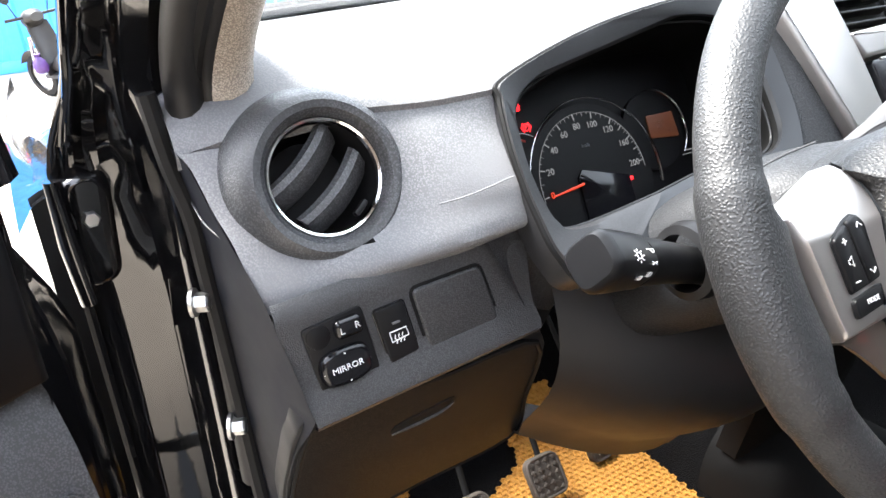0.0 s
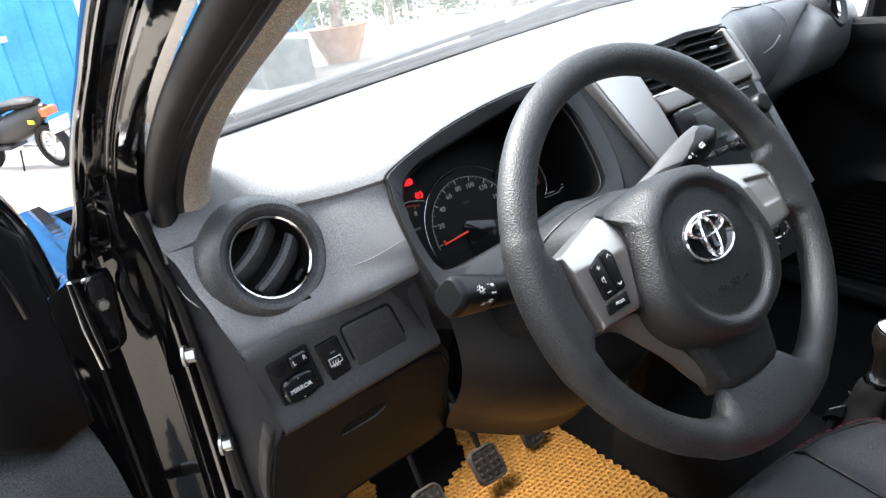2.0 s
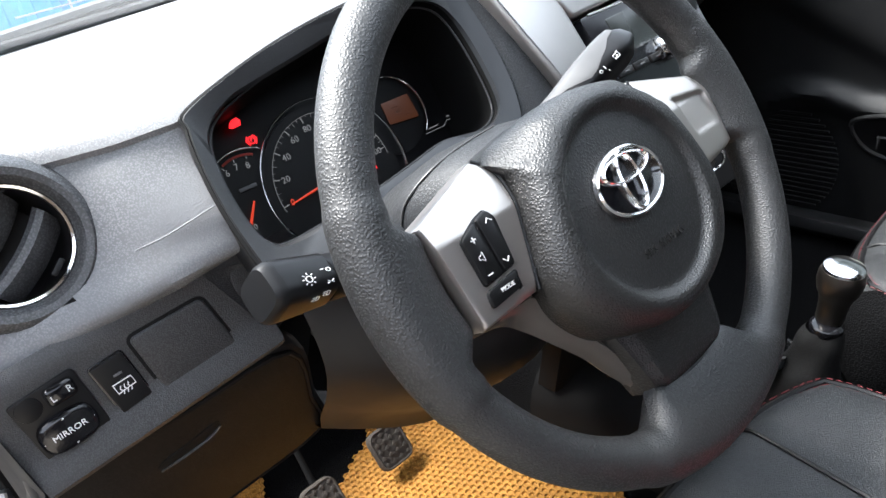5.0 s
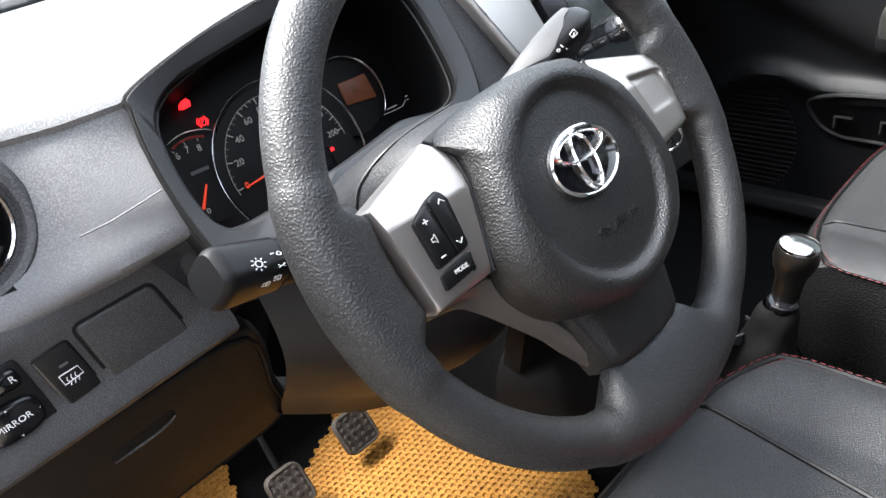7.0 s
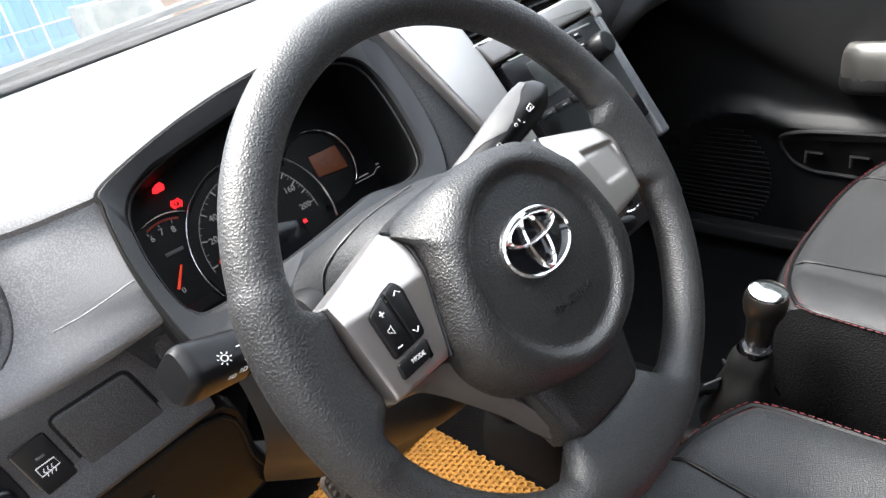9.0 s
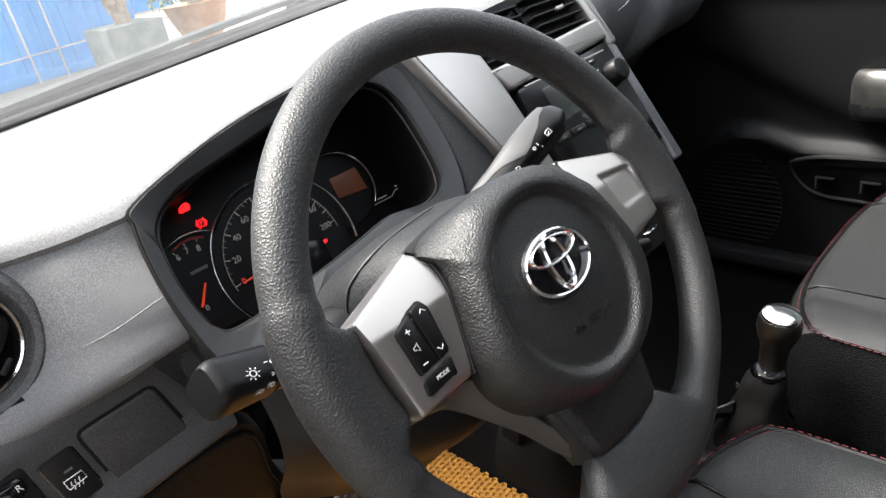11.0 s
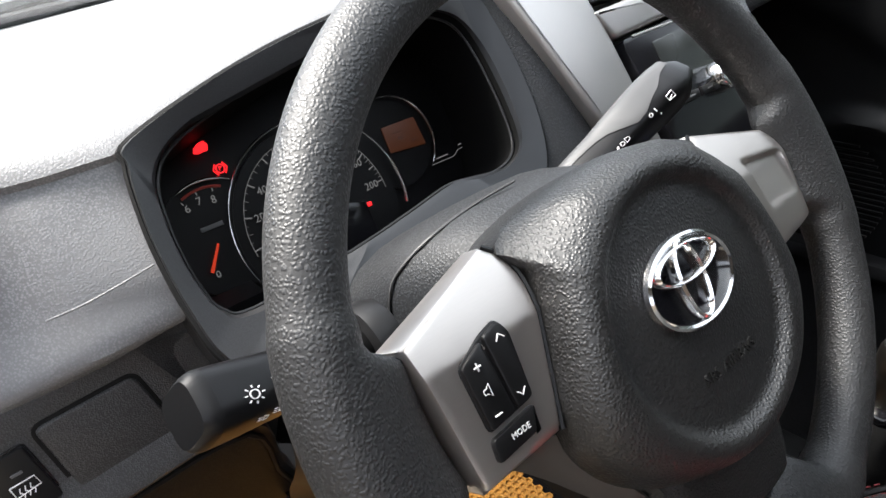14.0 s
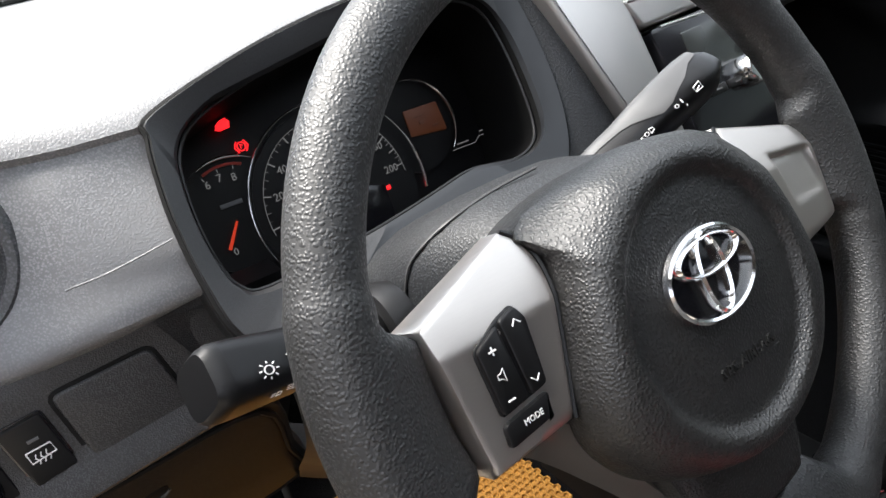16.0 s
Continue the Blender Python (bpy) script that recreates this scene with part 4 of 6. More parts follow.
emb = part("emblem", move(loop(.0296, .0199, 0, .0018, .0034), EM), M_chrome, hub, "polished chrome oval badge")
part("inner_oval", move(loop(.0082, .0180, .0006, .0017, .0042), EM), M_chrome, emb)
part("inner_oval", move(loop(.0212, .0078, .0088, .0017, .0046), EM), M_chrome, emb)
part("emblem_base", move(slab([(.0290 * math.cos(a), .0193 * math.sin(a)) for a in np.linspace(0, 6.283, 48, endpoint=False)], -.002, .0006, .0004), EM), M_gloss, hub)
part("lettering", move(move(lettering("SRS AIRBAG", .0078, .0011), Matrix.Translation((.0002, -.0502, .0256))), WM), M_hub, hub, "moulded lettering")
part("moulded_mark", move(join(box((0, -.0545, .0254), (.049, .0006, .0006), .0002), box((.0022, -.0603, .0252), (.005, .0008, .0006), .0002), box((.0022, -.0585, .0252), (.0008, .0036, .0006), .0002)), WM), M_hub, hub)


# silver bezels and controls
def bez_z(y):
    """Height of the spoke face: flat below, bent back towards the top."""
    return .0095 - .30 * max(0, y - .014) - 3.0 * max(0, y - .014) ** 2


def bezel(s, inner, outer, hole):
    """A spoke bezel on side s between its edge by the hub and its edge by the rim, rounded at the border."""
    step = lambda v: 1 / (1 + math.exp(-v / .0006))
    a_, b_ = spline([(x, y, 0) for x, y in inner], 10), spline([(x, y, 0) for x, y in outer], 10)
    n = 48
    a_ = [a_[int(round(k * (len(a_) - 1) / n))] for k in range(n + 1)]
    b_ = [b_[int(round(k * (len(b_) - 1) / n))] for k in range(n + 1)]
    rows_ = []
    for i, (p, q) in enumerate(zip(a_, b_)):
        v = i / n
        row = []
        for t in np.linspace(0, 1, 40):
            x, y = (p + (q - p) * t)[:2]
            d = min(t * np.linalg.norm(q - p), (1 - t) * np.linalg.norm(q - p), v * .075, (1 - v) * .075)
            z = bez_z(y) - .0028 * (1 - math.sqrt(max(0, 1 - max(0, 1 - d / .0032) ** 2)))
            if hole:
                k_ = step(x - .0985 - .16 * (.018 - y)) * step(.1335 - x) * step(.0205 - .13 * (x - .098) - y) * step(y + .0085)
                z -= k_ * .0042 * min(1, max(.30, (y + .016) / .03))
                z -= .006 * max(0, (x - .125) / .02) ** 2
            row.append((s * x, y, z))
        rows_.append([(row[0][0], row[0][1], -.018)] + row + [(row[-1][0], row[-1][1], -.018)])
    rows_ = [[(x, y, -.018) for x, y, z in rows_[0]]] + rows_ + [[(x, y, -.018) for x, y, z in rows_[-1]]]
    return grid(rows_)


side_in = [(.0790, .0465), (.0735, .0405), (.0712, .030), (.0745, .014), (.0800, -.005), (.0885, -.0335)]
near_bezel = bezel(-1, side_in, [(.1375, .0275), (.1372, .016), (.1362, .004), (.1350, -.010), (.1340, -.0225), (.1325, -.0352)], False)
far_bezel = bezel(1, side_in, [(.1310, .0315), (.1420, .0200), (.1440, .010), (.1440, -.001), (.1430, -.012), (.1400, -.0265)], True)
for s, g in ((-1, near_bezel), (1, far_bezel)):
    sb = part("spoke_bezel", move(g, WM), M_silver, wheel, "brushed satin silver spoke bezel")
    part("bezel_gap", move(tube([(s * (x - .0006), y, bez_z(y) - .0016) for x, y, _ in spline([(*p, 0) for p in side_in], 5)], .0013, 6), WM), M_black, wheel)
    if s == 1:
        continue

    def key(pts, r, z1, nm, lab):
        gg = slab(quad(pts, r, 3), 0, z1, .0010)
        gg = [(x, y, bez_z(y) + z) for x, y, z in gg[0]], gg[1]
        return part(nm, move(gg, WM), M_black, sb, lab)
    key([(-.1222, .0118), (-.1072, .0182), (-.0962, .0208), (-.0932, .0146), (-.0955, -.0140), (-.1212, -.0165)], .003, .0008, "button_well", "black key surround")
    kb = key([(-.1212, .0112), (-.1082, .0168), (-.1068, -.0142), (-.1203, -.0156)], .0022, .0024, "volume_button", "black volume rocker")
    kc = key([(-.1066, .0174), (-.0966, .0198), (-.0942, .0144), (-.0964, -.0132), (-.1055, -.0141)], .0022, .0024, "seek_button", "black seek rocker")
    kd = key([(-.1222, -.0184), (-.0978, -.0158), (-.1003, -.0252), (-.1030, -.0262), (-.1232, -.0278)], .0022, .0026, "mode_button", "black mode button")

    def pr(g_, x, y, h=.0026):
        g_ = [(p[0] + x, p[1] + y, bez_z(p[1] + y) + h + p[2]) for p in g_[0]], g_[1]
        return move(g_, WM)
    part("print", pr(join(stroke([(-.0017, .0), (.0017, 0)], .0008), stroke([(0, -.0017), (0, .0017)], .0008)), -.1148, .0088), M_white, kb)
    part("print", pr(stroke([(-.0017, 0), (.0017, 0)], .0008), -.1150, -.0112), M_white, kb)
    part("print", pr(stroke([(-.0018, -.001), (-.0018, .001), (-.0004, .001), (.0014, .0026), (.0014, -.0026), (-.0004, -.001), (-.0018, -.001)], .0004), -.1150, -.0012), M_white, kb)
    part("print", pr(stroke([(-.0022, -.001), (0, .0012), (.0022, -.001)], .0006), -.0998, .0142), M_white, kc)
    part("print", pr(stroke([(-.0022, .001), (0, -.0012), (.0022, .001)], .0006), -.1010, -.0090), M_white, kc)
    part("print", pr(lettering("MODE", .0035), -.1090, -.0216, .0028), M_white, kd)
for s in (-1, 1):
    top_e = spline([(-.1290, -.034, -.006), (-.1000, -.0365, -.003), (-.0860, -.0385, -.002), (-.0745, -.0560, -.003), (-.0620, -.0760, -.004), (-.0500, -.0960, -.004), (-.0385, -.122, -.004)], 5)
    low_e = spline([(-.1300, -.0390, -.014), (-.1080, -.0430, -.014), (-.0960, -.0530, -.013), (-.0820, -.0690, -.013), (-.0650, -.0900, -.013), (-.0520, -.1110, -.013), (-.0370, -.1300, -.013)], 5)
    band = []
    for p, q in zip(top_e, low_e):
        r = [p + V(.010, .008, -.010), p, p * .75 + q * .25 + V(-.001, -.001, .0012), p * .35 + q * .65 + V(-.001, -.001, .0012), q, q + V(.002, .002, -.006), q + V(.012, .010, -.012)]
        band.append([(-s * x, y, z) for x, y, z in r])
    part("lower_frame", move(grid(band, close_u=True, cap=True), WM), M_frame, wheel, "smooth lower spoke frame coloured with the mat's brown bounce")
rows = []
for v in np.linspace(0, 1, 11):
    y = -.082 - .047 * v
    w = .0565 - .015 * v
    r = []
    for u in np.linspace(-1, 1, 25):
        crease = ease((u + .86) / .10) * ease((.86 - u) / .10)
        z = .0015 + .0035 * crease + .0012 * ease(v / .3) - .004 * max(0, (v - .85) / .15) ** 2 - .010 * max(0, (abs(u) - .96) / .04)
        r.append((u * w, y + .004 * u * u * (1 - v) - .003 * (1 - u * u) * v, z))
    rows.append([(r[0][0], r[0][1], -.018)] + r + [(r[-1][0], r[-1][1], -.018)])
rows.append([(x, y, -.016) for x, y, z in rows[-1]])
part("lower_bezel", move(grid(rows), WM), M_hub, wheel, "grained lower spoke cover")
part("bezel_gap", move(tube([(u * .0420, -.1300 - .0030 * (1 - u * u), .0020 - .003 * abs(u) ** 6) for u in np.linspace(-1, 1, 24)], .0011, 6), WM), M_black, wheel)

# ---- steering column, stalks and lock ----
column = thing("steering_column", (-.335, .12, .80), "grey plastic steering column shroud", "steering column")
secs = []
for d, wx, wu, wd in ((.035, .060, .038, .034), (.05, .072, .047, .042), (.09, .082, .055, .048), (.14, .086, .052, .052), (.19, .088, .040, .055), (.25, .088, .03, .06)):
    r = []
    for b in np.linspace(0, 2 * math.pi, 28, endpoint=False):
        c, s_ = math.cos(b), math.sin(b)
        q = 2.0 / 3.2
        r.append((wx * math.copysign(abs(c) ** q, c), (wu if s_ > 0 else wd) * math.copysign(abs(s_) ** q, s_) + .012, -d))
    secs.append(r)
part("shroud", move(grid(secs, close_u=True, cap=True), WM), M_side, column, "two-piece moulded shroud")
part("split_line", move(tube([(-.0845, .014, -.05 - .01 * 0), (-.0855, .014, -.09), (-.089, .014, -.14)], .0012, 6), WM), M_black, column)
# thin ridge in lighter grey paints the highlight along the shroud edge
part("edge_line", tube(spline([(-.335, .086, .9745), (-.366, .088, .9706), (-.392, .089, .9646), (-.4065, .095, .9536), (-.4156, .100, .9412), (-.4196, .101, .925), (-.4206, .1005, .908)], 5), .0009, 6), M_shoulder, column, "pale ridge for the highlight on the upper shroud edge")
part("collar", move(ring([(.019, -.006), (.0245, -.006), (.026, 0), (.0245, .008), (.019, .010)], 32), frame_at((-.436, .093, .915), (0, .5, -.86), (0, -.86, -.5))), M_black, column)

stalk = thing("light_stalk", (-.44, .094, .915), "black light-switch stalk with white symbols and flat end cap", "stalk", "stalks")
ST = spline([(-.415, .100, .902), (-.445, .095, .914), (-.475, .089, .926), (-.505, .082, .937), (-.533, .076, .947)], 4)
part("stem", tube(ST[:9], [.0120, .0120, .0122, .0124, .0126, .0128, .0130, .0132, .0134], 20), M_black, stalk)
part("switch_ring", tube(ST[8:12], [.0140, .0142, .0144, .0144], 24), M_black, stalk)


def loft(path, size, up, power=3.2, a0=0.0, a1=2 * math.pi, count=32, cap=True, ends=None):
    """A squarish rod along a path; size holds half width and half height at each point."""
    rows = []
    for i, p in enumerate(path):
        d = V(*path[min(i + 1, len(path) - 1)]) - V(*path[max(i - 1, 0)])
        d /= np.linalg.norm(d)
        u = np.cross(V(*up), d)
        u /= np.linalg.norm(u)
        v = np.cross(d, u)
        hw, hh = size[i]
        rows.append([V(*p) + u * hw * math.copysign(abs(math.cos(a)) ** (2 / power), math.cos(a)) + v * hh * math.copysign(abs(math.sin(a)) ** (2 / power), math.sin(a)) for a in np.linspace(a0, ends[i] if ends else a1, count, endpoint=a1 - a0 < 6)])
    return grid(rows, close_u=a1 - a0 > 6, cap=cap)


part("grip", loft(ST[11:], [(.0136, .0138), (.0138, .0142), (.0142, .0146), (.0146, .0150), (.0149, .0153), (.0150, .0154)], (0, -.6, .8), 3.6), M_grip, stalk, "gloss black twist grip")
AX = V(*ST[-1]) - V(*ST[-3])
AX /= np.linalg.norm(AX)
cap_at = [V(*ST[-1]) + AX * d for d in (-.001, .002, .005, .0075)]
part("end_cap", loft(cap_at, [(.0150, .0154), (.0149, .0153), (.0140, .0144), (.0122, .0126)], (0, -.6, .8), 3.6), M_black, stalk, "satin black end cap")
# printed symbols wrap the side that faces the driver
side = V(-.25, -.80, .55)
side -= side @ AX * AX
side /= np.linalg.norm(side)


def wrap(g, path, size, up, out, power=3.2):
    """Lay a flat print on the skin of a lofted rod."""
    P = np.array([V(*p) for p in path])
    d = P[-1] - P[0]
    d /= np.linalg.norm(d)
    u = np.cross(V(*up), d)
    u /= np.linalg.norm(u)
    v = np.cross(d, u)
    at = (P - P[0]) @ d
    q = [V(*p) for p in g[0]]
    high = min((p - P[0]) @ out for p in q)
    res = []
    for p in q:
        s = (p - P[0]) @ d
        c = np.array([np.interp(s, at, P[:, k]) for k in range(3)])
        hw, hh = (np.interp(s, at, [z[k] for z in size]) for k in (0, 1))
        r = p - c
        r -= r @ d * d
        a, b = r @ u, r @ v
        n = math.hypot(a, b)
        rad = (abs(a / n / hw) ** power + abs(b / n / hh) ** power) ** (-1 / power)
        res.append(tuple(c + d * ((p - c) @ d) + r / n * (rad + .0004 + (p - P[0]) @ out - high)))
    return res, g[1]


def on_stalk(g, along, lift, roll=0.0):
    u = -AX
    sd = math.cos(roll) * side + math.sin(roll) * np.cross(AX, side)
    return wrap(move(g, frame_at(V(*ST[-1]) - AX * along + sd * .02, u, np.cross(sd, u))), ST[10:], [(.0143, .0147)] * len(ST[10:]), (0, -.6, .8), sd)


bulb = [ring([(.0020, 0), (.0026, 0), (.0026, .0004), (.0020, .0004)], 16)]
for a in np.radians(range(0, 360, 45)):
    bulb.append(stroke([(.0036 * math.cos(a), .0036 * math.sin(a)), (.0050 * math.cos(a), .0050 * math.sin(a))], .0007, .0002))
part("symbol", on_stalk(join(*bulb), .0165, .0176), M_white, stalk)
part("symbol", on_stalk(join(stroke([(-.001, 0), (.0015, 0)], .0008)), .0285, .0178, .25), M_white, stalk)
part("symbol", on_stalk(ring([(.0013, 0), (.0018, 0), (.0018, .0004), (.0013, .0004)], 16), .0335, .0178, .2), M_white, stalk)
part("symbol", on_stalk(join(stroke([(-.0025, .001), (-.0006, 0), (-.0025, -.001)], .0006), stroke([(.0025, .001), (.0006, 0), (.0025, -.001)], .0006)), .0315, .0178, -.25), M_white, stalk)
part("symbol", on_stalk(join(stroke([(0, -.002), (.0022, -.0015), (.0022, .0015), (0, .002), (0, -.002)], .0006), *[stroke([(-.001, y), (-.003, y)], .0005) for y in (-.0015, 0, .0015)]), .0285, .0178, -.65), M_white, stalk)
part("symbol", on_stalk(join(stroke([(0, -.002), (.0022, -.0015), (.0022, .0015), (0, .002), (0, -.002)], .0006), *[stroke([(-.001, y), (-.003, y)], .0005) for y in (-.0015, 0, .0015)]), .021, .0186, -.8), M_white, stalk)

wst = thing("wiper_stalk", (-.24, .09, .93), "black wiper stalk with silver-grey shoulder and white symbols", "stalk", "stalks")
WS = spline([(-.298, .095, .938), (-.260, .092, .9565), (-.220, .089, .975), (-.1735, .086, .9950)], 5)
wsz = [(.0130, .0110)] * 4 + [(.0133, .0113)] * 3 + [(.0138, .0118), (.0144, .0124), (.0150, .0129), (.0154, .0133), (.0157, .0135), (.0159, .0136), (.0157, .0134), (.0146, .0124), (.0085, .0070)]
part("grip", loft(WS, wsz, (-.70, -.2, .60)), M_grip, wst, "black grip")
wd = V(*WS[-1]) - V(*WS[0])
wd /= np.linalg.norm(wd)
sh = V(-.70, -.2, .60)
sh -= sh @ wd * wd
sh /= np.linalg.norm(sh)
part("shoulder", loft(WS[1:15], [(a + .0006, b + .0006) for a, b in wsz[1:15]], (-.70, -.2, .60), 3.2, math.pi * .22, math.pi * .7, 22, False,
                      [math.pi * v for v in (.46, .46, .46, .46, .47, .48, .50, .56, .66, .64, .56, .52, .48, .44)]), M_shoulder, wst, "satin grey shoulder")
sd2 = V(-.25, -.8, .35)
sd2 -= sd2 @ wd * wd
sd2 /= np.linalg.norm(sd2)


def on_wiper(g, k, lift):
    return wrap(move(g, frame_at(V(*WS[k]) + sd2 * .02, wd, np.cross(sd2, wd))), WS, wsz, (-.70, -.2, .60), sd2)


part("symbol", on_wiper(stroke([(-.003, -.002), (.003, -.0026), (.003, .0026), (-.003, .002), (-.003, -.002), (.001, 0)], .0007), 12, .0172), M_white, wst)
part("symbol", on_wiper(join(stroke([(-.005, .002), (-.005, -.001)], .0008), stroke([(-.003, -.004), (-.003, -.0055)], .0008)), 11, .0168), M_white, wst)
part("symbol", on_wiper(ring([(.0011, 0), (.0016, 0), (.0016, .0004), (.0011, .0004)], 12), 10, .0160), M_white, wst)
part("symbol", on_wiper(join(ring([(.0013, 0), (.0018, 0), (.0018, .0004), (.0013, .0004)], 12), stroke([(-.005, .0), (-.0035, .001), (-.0035, -.001), (-.005, 0)], .0006), stroke([(.003, .002), (.006, .001), (.006, -.001), (.003, -.002), (.003, .002)], .0006)), 7, .0152), M_white, wst)
lock = thing("ignition_lock", (-.245, .055, .873), "chrome ignition lock with key and blue tag", "ignition lock")
IA = V(.78, -.46, .34) / np.linalg.norm(V(.78, -.46, .34))
IM = frame_at((-.192, .056, .868), np.cross(V(0, 0, 1), IA), np.cross(IA, np.cross(V(0, 0, 1), IA)))
part("barrel", move(lathe([(.019, -.075), (.018, .002), (.0155, .004), (.013, .002), (.003, .001)], 28), IM), M_black, lock)
part("ring", move(ring([(.0135, .002), (.014, .006), (.016, .006), (.0185, .001)], 28), IM), M_chrome, lock)
part("key_blade", move(box((0, 0, .016), (.008, .0022, .030), .0006), IM), M_steel, lock, "steel key blade")
part("key_bow", move(slab([(x, y) for x, y in rounded(.024, .010, .004, 4)], .030, .062, .002), IM), M_black, lock, "black plastic key head")
part("key_ring", move(ring([(.0110, -.0012), (.0130, 0), (.0110, .0012)], 28), IM @ np.array(Matrix.Translation((0, -.004, .062)) @ Matrix.Rotation(radians(80), 4, 'Y'))), M_chrome, lock)
part("tag", move(box((.002, .007, .063), (.008, .007, .005), .0015), IM), plastic("blue tag", (.02, .06, .5), .5), lock, "small blue tag")
part("switch_lever", tube(spline([(-.200, .070, .850), (-.165, .045, .856), (-.132, .026, .862)], 5), [.008] * 8 + [.0085, .0080, .005], 14), M_black, lock, "black lever beside the lock")

# ---- centre console ----
KM = frame_at((-.02, .190, 1.0), (1, 0, 0), (0, .53, .85))


def kp(x, z):
    """Console plane coordinates."""
    return (x + .02, (z - 1.0) / .85)


console = thing("centre_console", (0, .20, .80), "silver-framed centre console with air vents and radio", "console")
part("frame_side", move(slab(quad([kp(-.213, 1.060), kp(-.130, 1.052), kp(-.119, 1.000), kp(-.112, .900), kp(-.150, .890)], .006, 3), -.03, .004, .005, 3), KM), M_silver2, console, "satin silver side frame")
part("frame_side", move(slab(quad([kp(.064, 1.066), kp(.084, 1.060), kp(.092, .992), kp(.074, .990)], .006, 3), -.03, .004, .005, 3), KM), M_silver2, console, "satin silver side frame")
part("frame_edge", move(slab(quad([kp(.070, .994), kp(.086, .992), kp(.090, .86), kp(.070, .86)], .005, 3), -.03, .003, .004, 3), KM), M_dash2, console, "grey edge beside the radio")
part("frame_bar", move(slab(quad([kp(-.128, 1.014), kp(.074, 1.022), kp(.076, 1.000), kp(-.116, .992)], .004, 3), -.02, .0055, .004, 3), KM), M_silver2, console, "satin silver cross bar")
part("backing", move(slab(quad([kp(-.13, 1.075), kp(.08, 1.08), kp(.08, .80), kp(-.12, .80)], .003), -.05, -.018, .002), KM), M_black, console)
for x0, x1, dz in ((-.126, -.033, 0.0), (-.022, .066, .004)):
    av = part("air_vent", move(slab(quad([kp(x0, 1.066 + dz), kp(x1, 1.070 + dz), kp(x1 + .002, 1.018 + dz), kp(x0 + .004, 1.014 + dz)], .003), -.03, -.014, .001), KM), M_black, console, "black slatted air vent")
    for k in range(5):
        z = 1.022 + .0098 * k + dz
        part("slat", move(box((*kp((x0 + x1) / 2 + .001, z), -.006), (x1 - x0 - .006, .0022, .014), .0008), KM), M_black, av)
    part("tab", move(box((*kp((x0 + x1) / 2 + .006, 1.041 + dz), .001), (.012, .0045, .006), .001), KM), M_silver2, av)
radio = thing("car_radio", (-.02, .17, .93), "gloss black car radio with chrome volume knob", "radio")
part("body", move(slab(quad([kp(-.108, .9895), kp(.070, .997), kp(.069, .885), kp(-.100, .880)], .004, 3), -.03, .0035, .002), KM), M_gloss, radio)
part("screen", move(slab(quad([kp(-.075, .981), kp(-.005, .984), kp(-.005, .950), kp(-.073, .946)], .002), 0, .0045, .0005), KM), plastic("grey screen", (.018, .020, .019), .2, wear=False), radio, "dark grey display screen")
part("cd_slot", move(box((*kp(-.02, .9895), .0035), (.15, .0022, .002), .0006), KM), M_silver2, radio)
for k in range(5):
    part("button", move(box((*kp(-.085 + .028 * k, .934), .004), (.024, .008, .004), .001), KM), M_black, radio)
    part("button_mark", move(box((*kp(-.085 + .028 * k, .934), .0063), (.008, .0015, .0004), .0001), KM), M_mark, radio)
for k in range(4):
    part("button", move(box((*kp(.020, .985 - .011 * k), .004), (.018, .008, .004), .001), KM), M_black, radio)
    part("button_mark", move(box((*kp(.020, .985 - .011 * k), .0063), (.007, .0014, .0004), .0001), KM), M_white, radio)
for x, z in ((-.012, .938), (.048, .965)):
    part("knob", move(lathe([(.0145, 0), (.014, .012), (.012, .015), (.010, .0155), (.002, .0155)], 32), KM @ np.array(Matrix.Translation((*kp(x, z), .003)))), M_chrome if x < 0 else M_black, radio, "turned volume knob")
part("column_base", thick([[(x, .165 + .22 * max(0, .80 - z) + .02 * (x / .1) ** 2, z) for x in np.linspace(-.105, .075, 9)] for z in np.linspace(.48, .93, 10)], (0, .03, 0)), M_tunnel, console, "matt black lower console")

tunnel = thing("tunnel_cover", (0, -.2, .40), "black plastic cover of the centre tunnel", "tunnel cover")
tz = lambda y, a: (.115 * math.cos(a), y, .40 + (.115 + .02 * math.sin((y + .6) * 3)) * math.sin(a) ** .7)
part("cover", grid([[tz(y, a) for a in np.linspace(.02, math.pi - .02, 17)] for y in np.linspace(-.75, -.12, 10)]), M_tunnel, tunnel, "black moulded rear cover")
part("front_cover", grid([[V(*tz(y, a)) + V(0, 0, -.003) for a in np.linspace(.02, math.pi - .02, 17)] for y in np.linspace(-.125, .30, 8)]), M_tunnel, tunnel, "black moulded front cover")
part("joint", tube([V(*tz(-.12, a)) + V(0, 0, .0005) for a in np.linspace(.1, math.pi - .1, 20)], .0022, 6), M_tunnel, tunnel)
gear = thing("gear_lever", (.012, -.03, .515), "gear lever with satin silver knob and black gaiter", "gear lever")
GM = frame_at((.018, -.042, .708), (1, 0, .05), (0, 1, .12)) @ np.diag([.87, .87, .95, 1.0])
part("knob", move(lathe([(.0150, -.063), (.0165, -.060), (.0168, -.048), (.0176, -.036), (.0200, -.026), (.0240, -.018), (.0264, -.007), (.0260, .003), (.0236, .010)], 40), GM), metal("warm satin knob", (.115, .105, .094), .36), gear, "satin grey-brown gear knob")
part("knob_top", move(lathe([(.0236, .009), (.0224, .0132), (.0150, .0160), (.002, .0168)], 40), GM), M_chrome, gear, "polished chrome top plate")
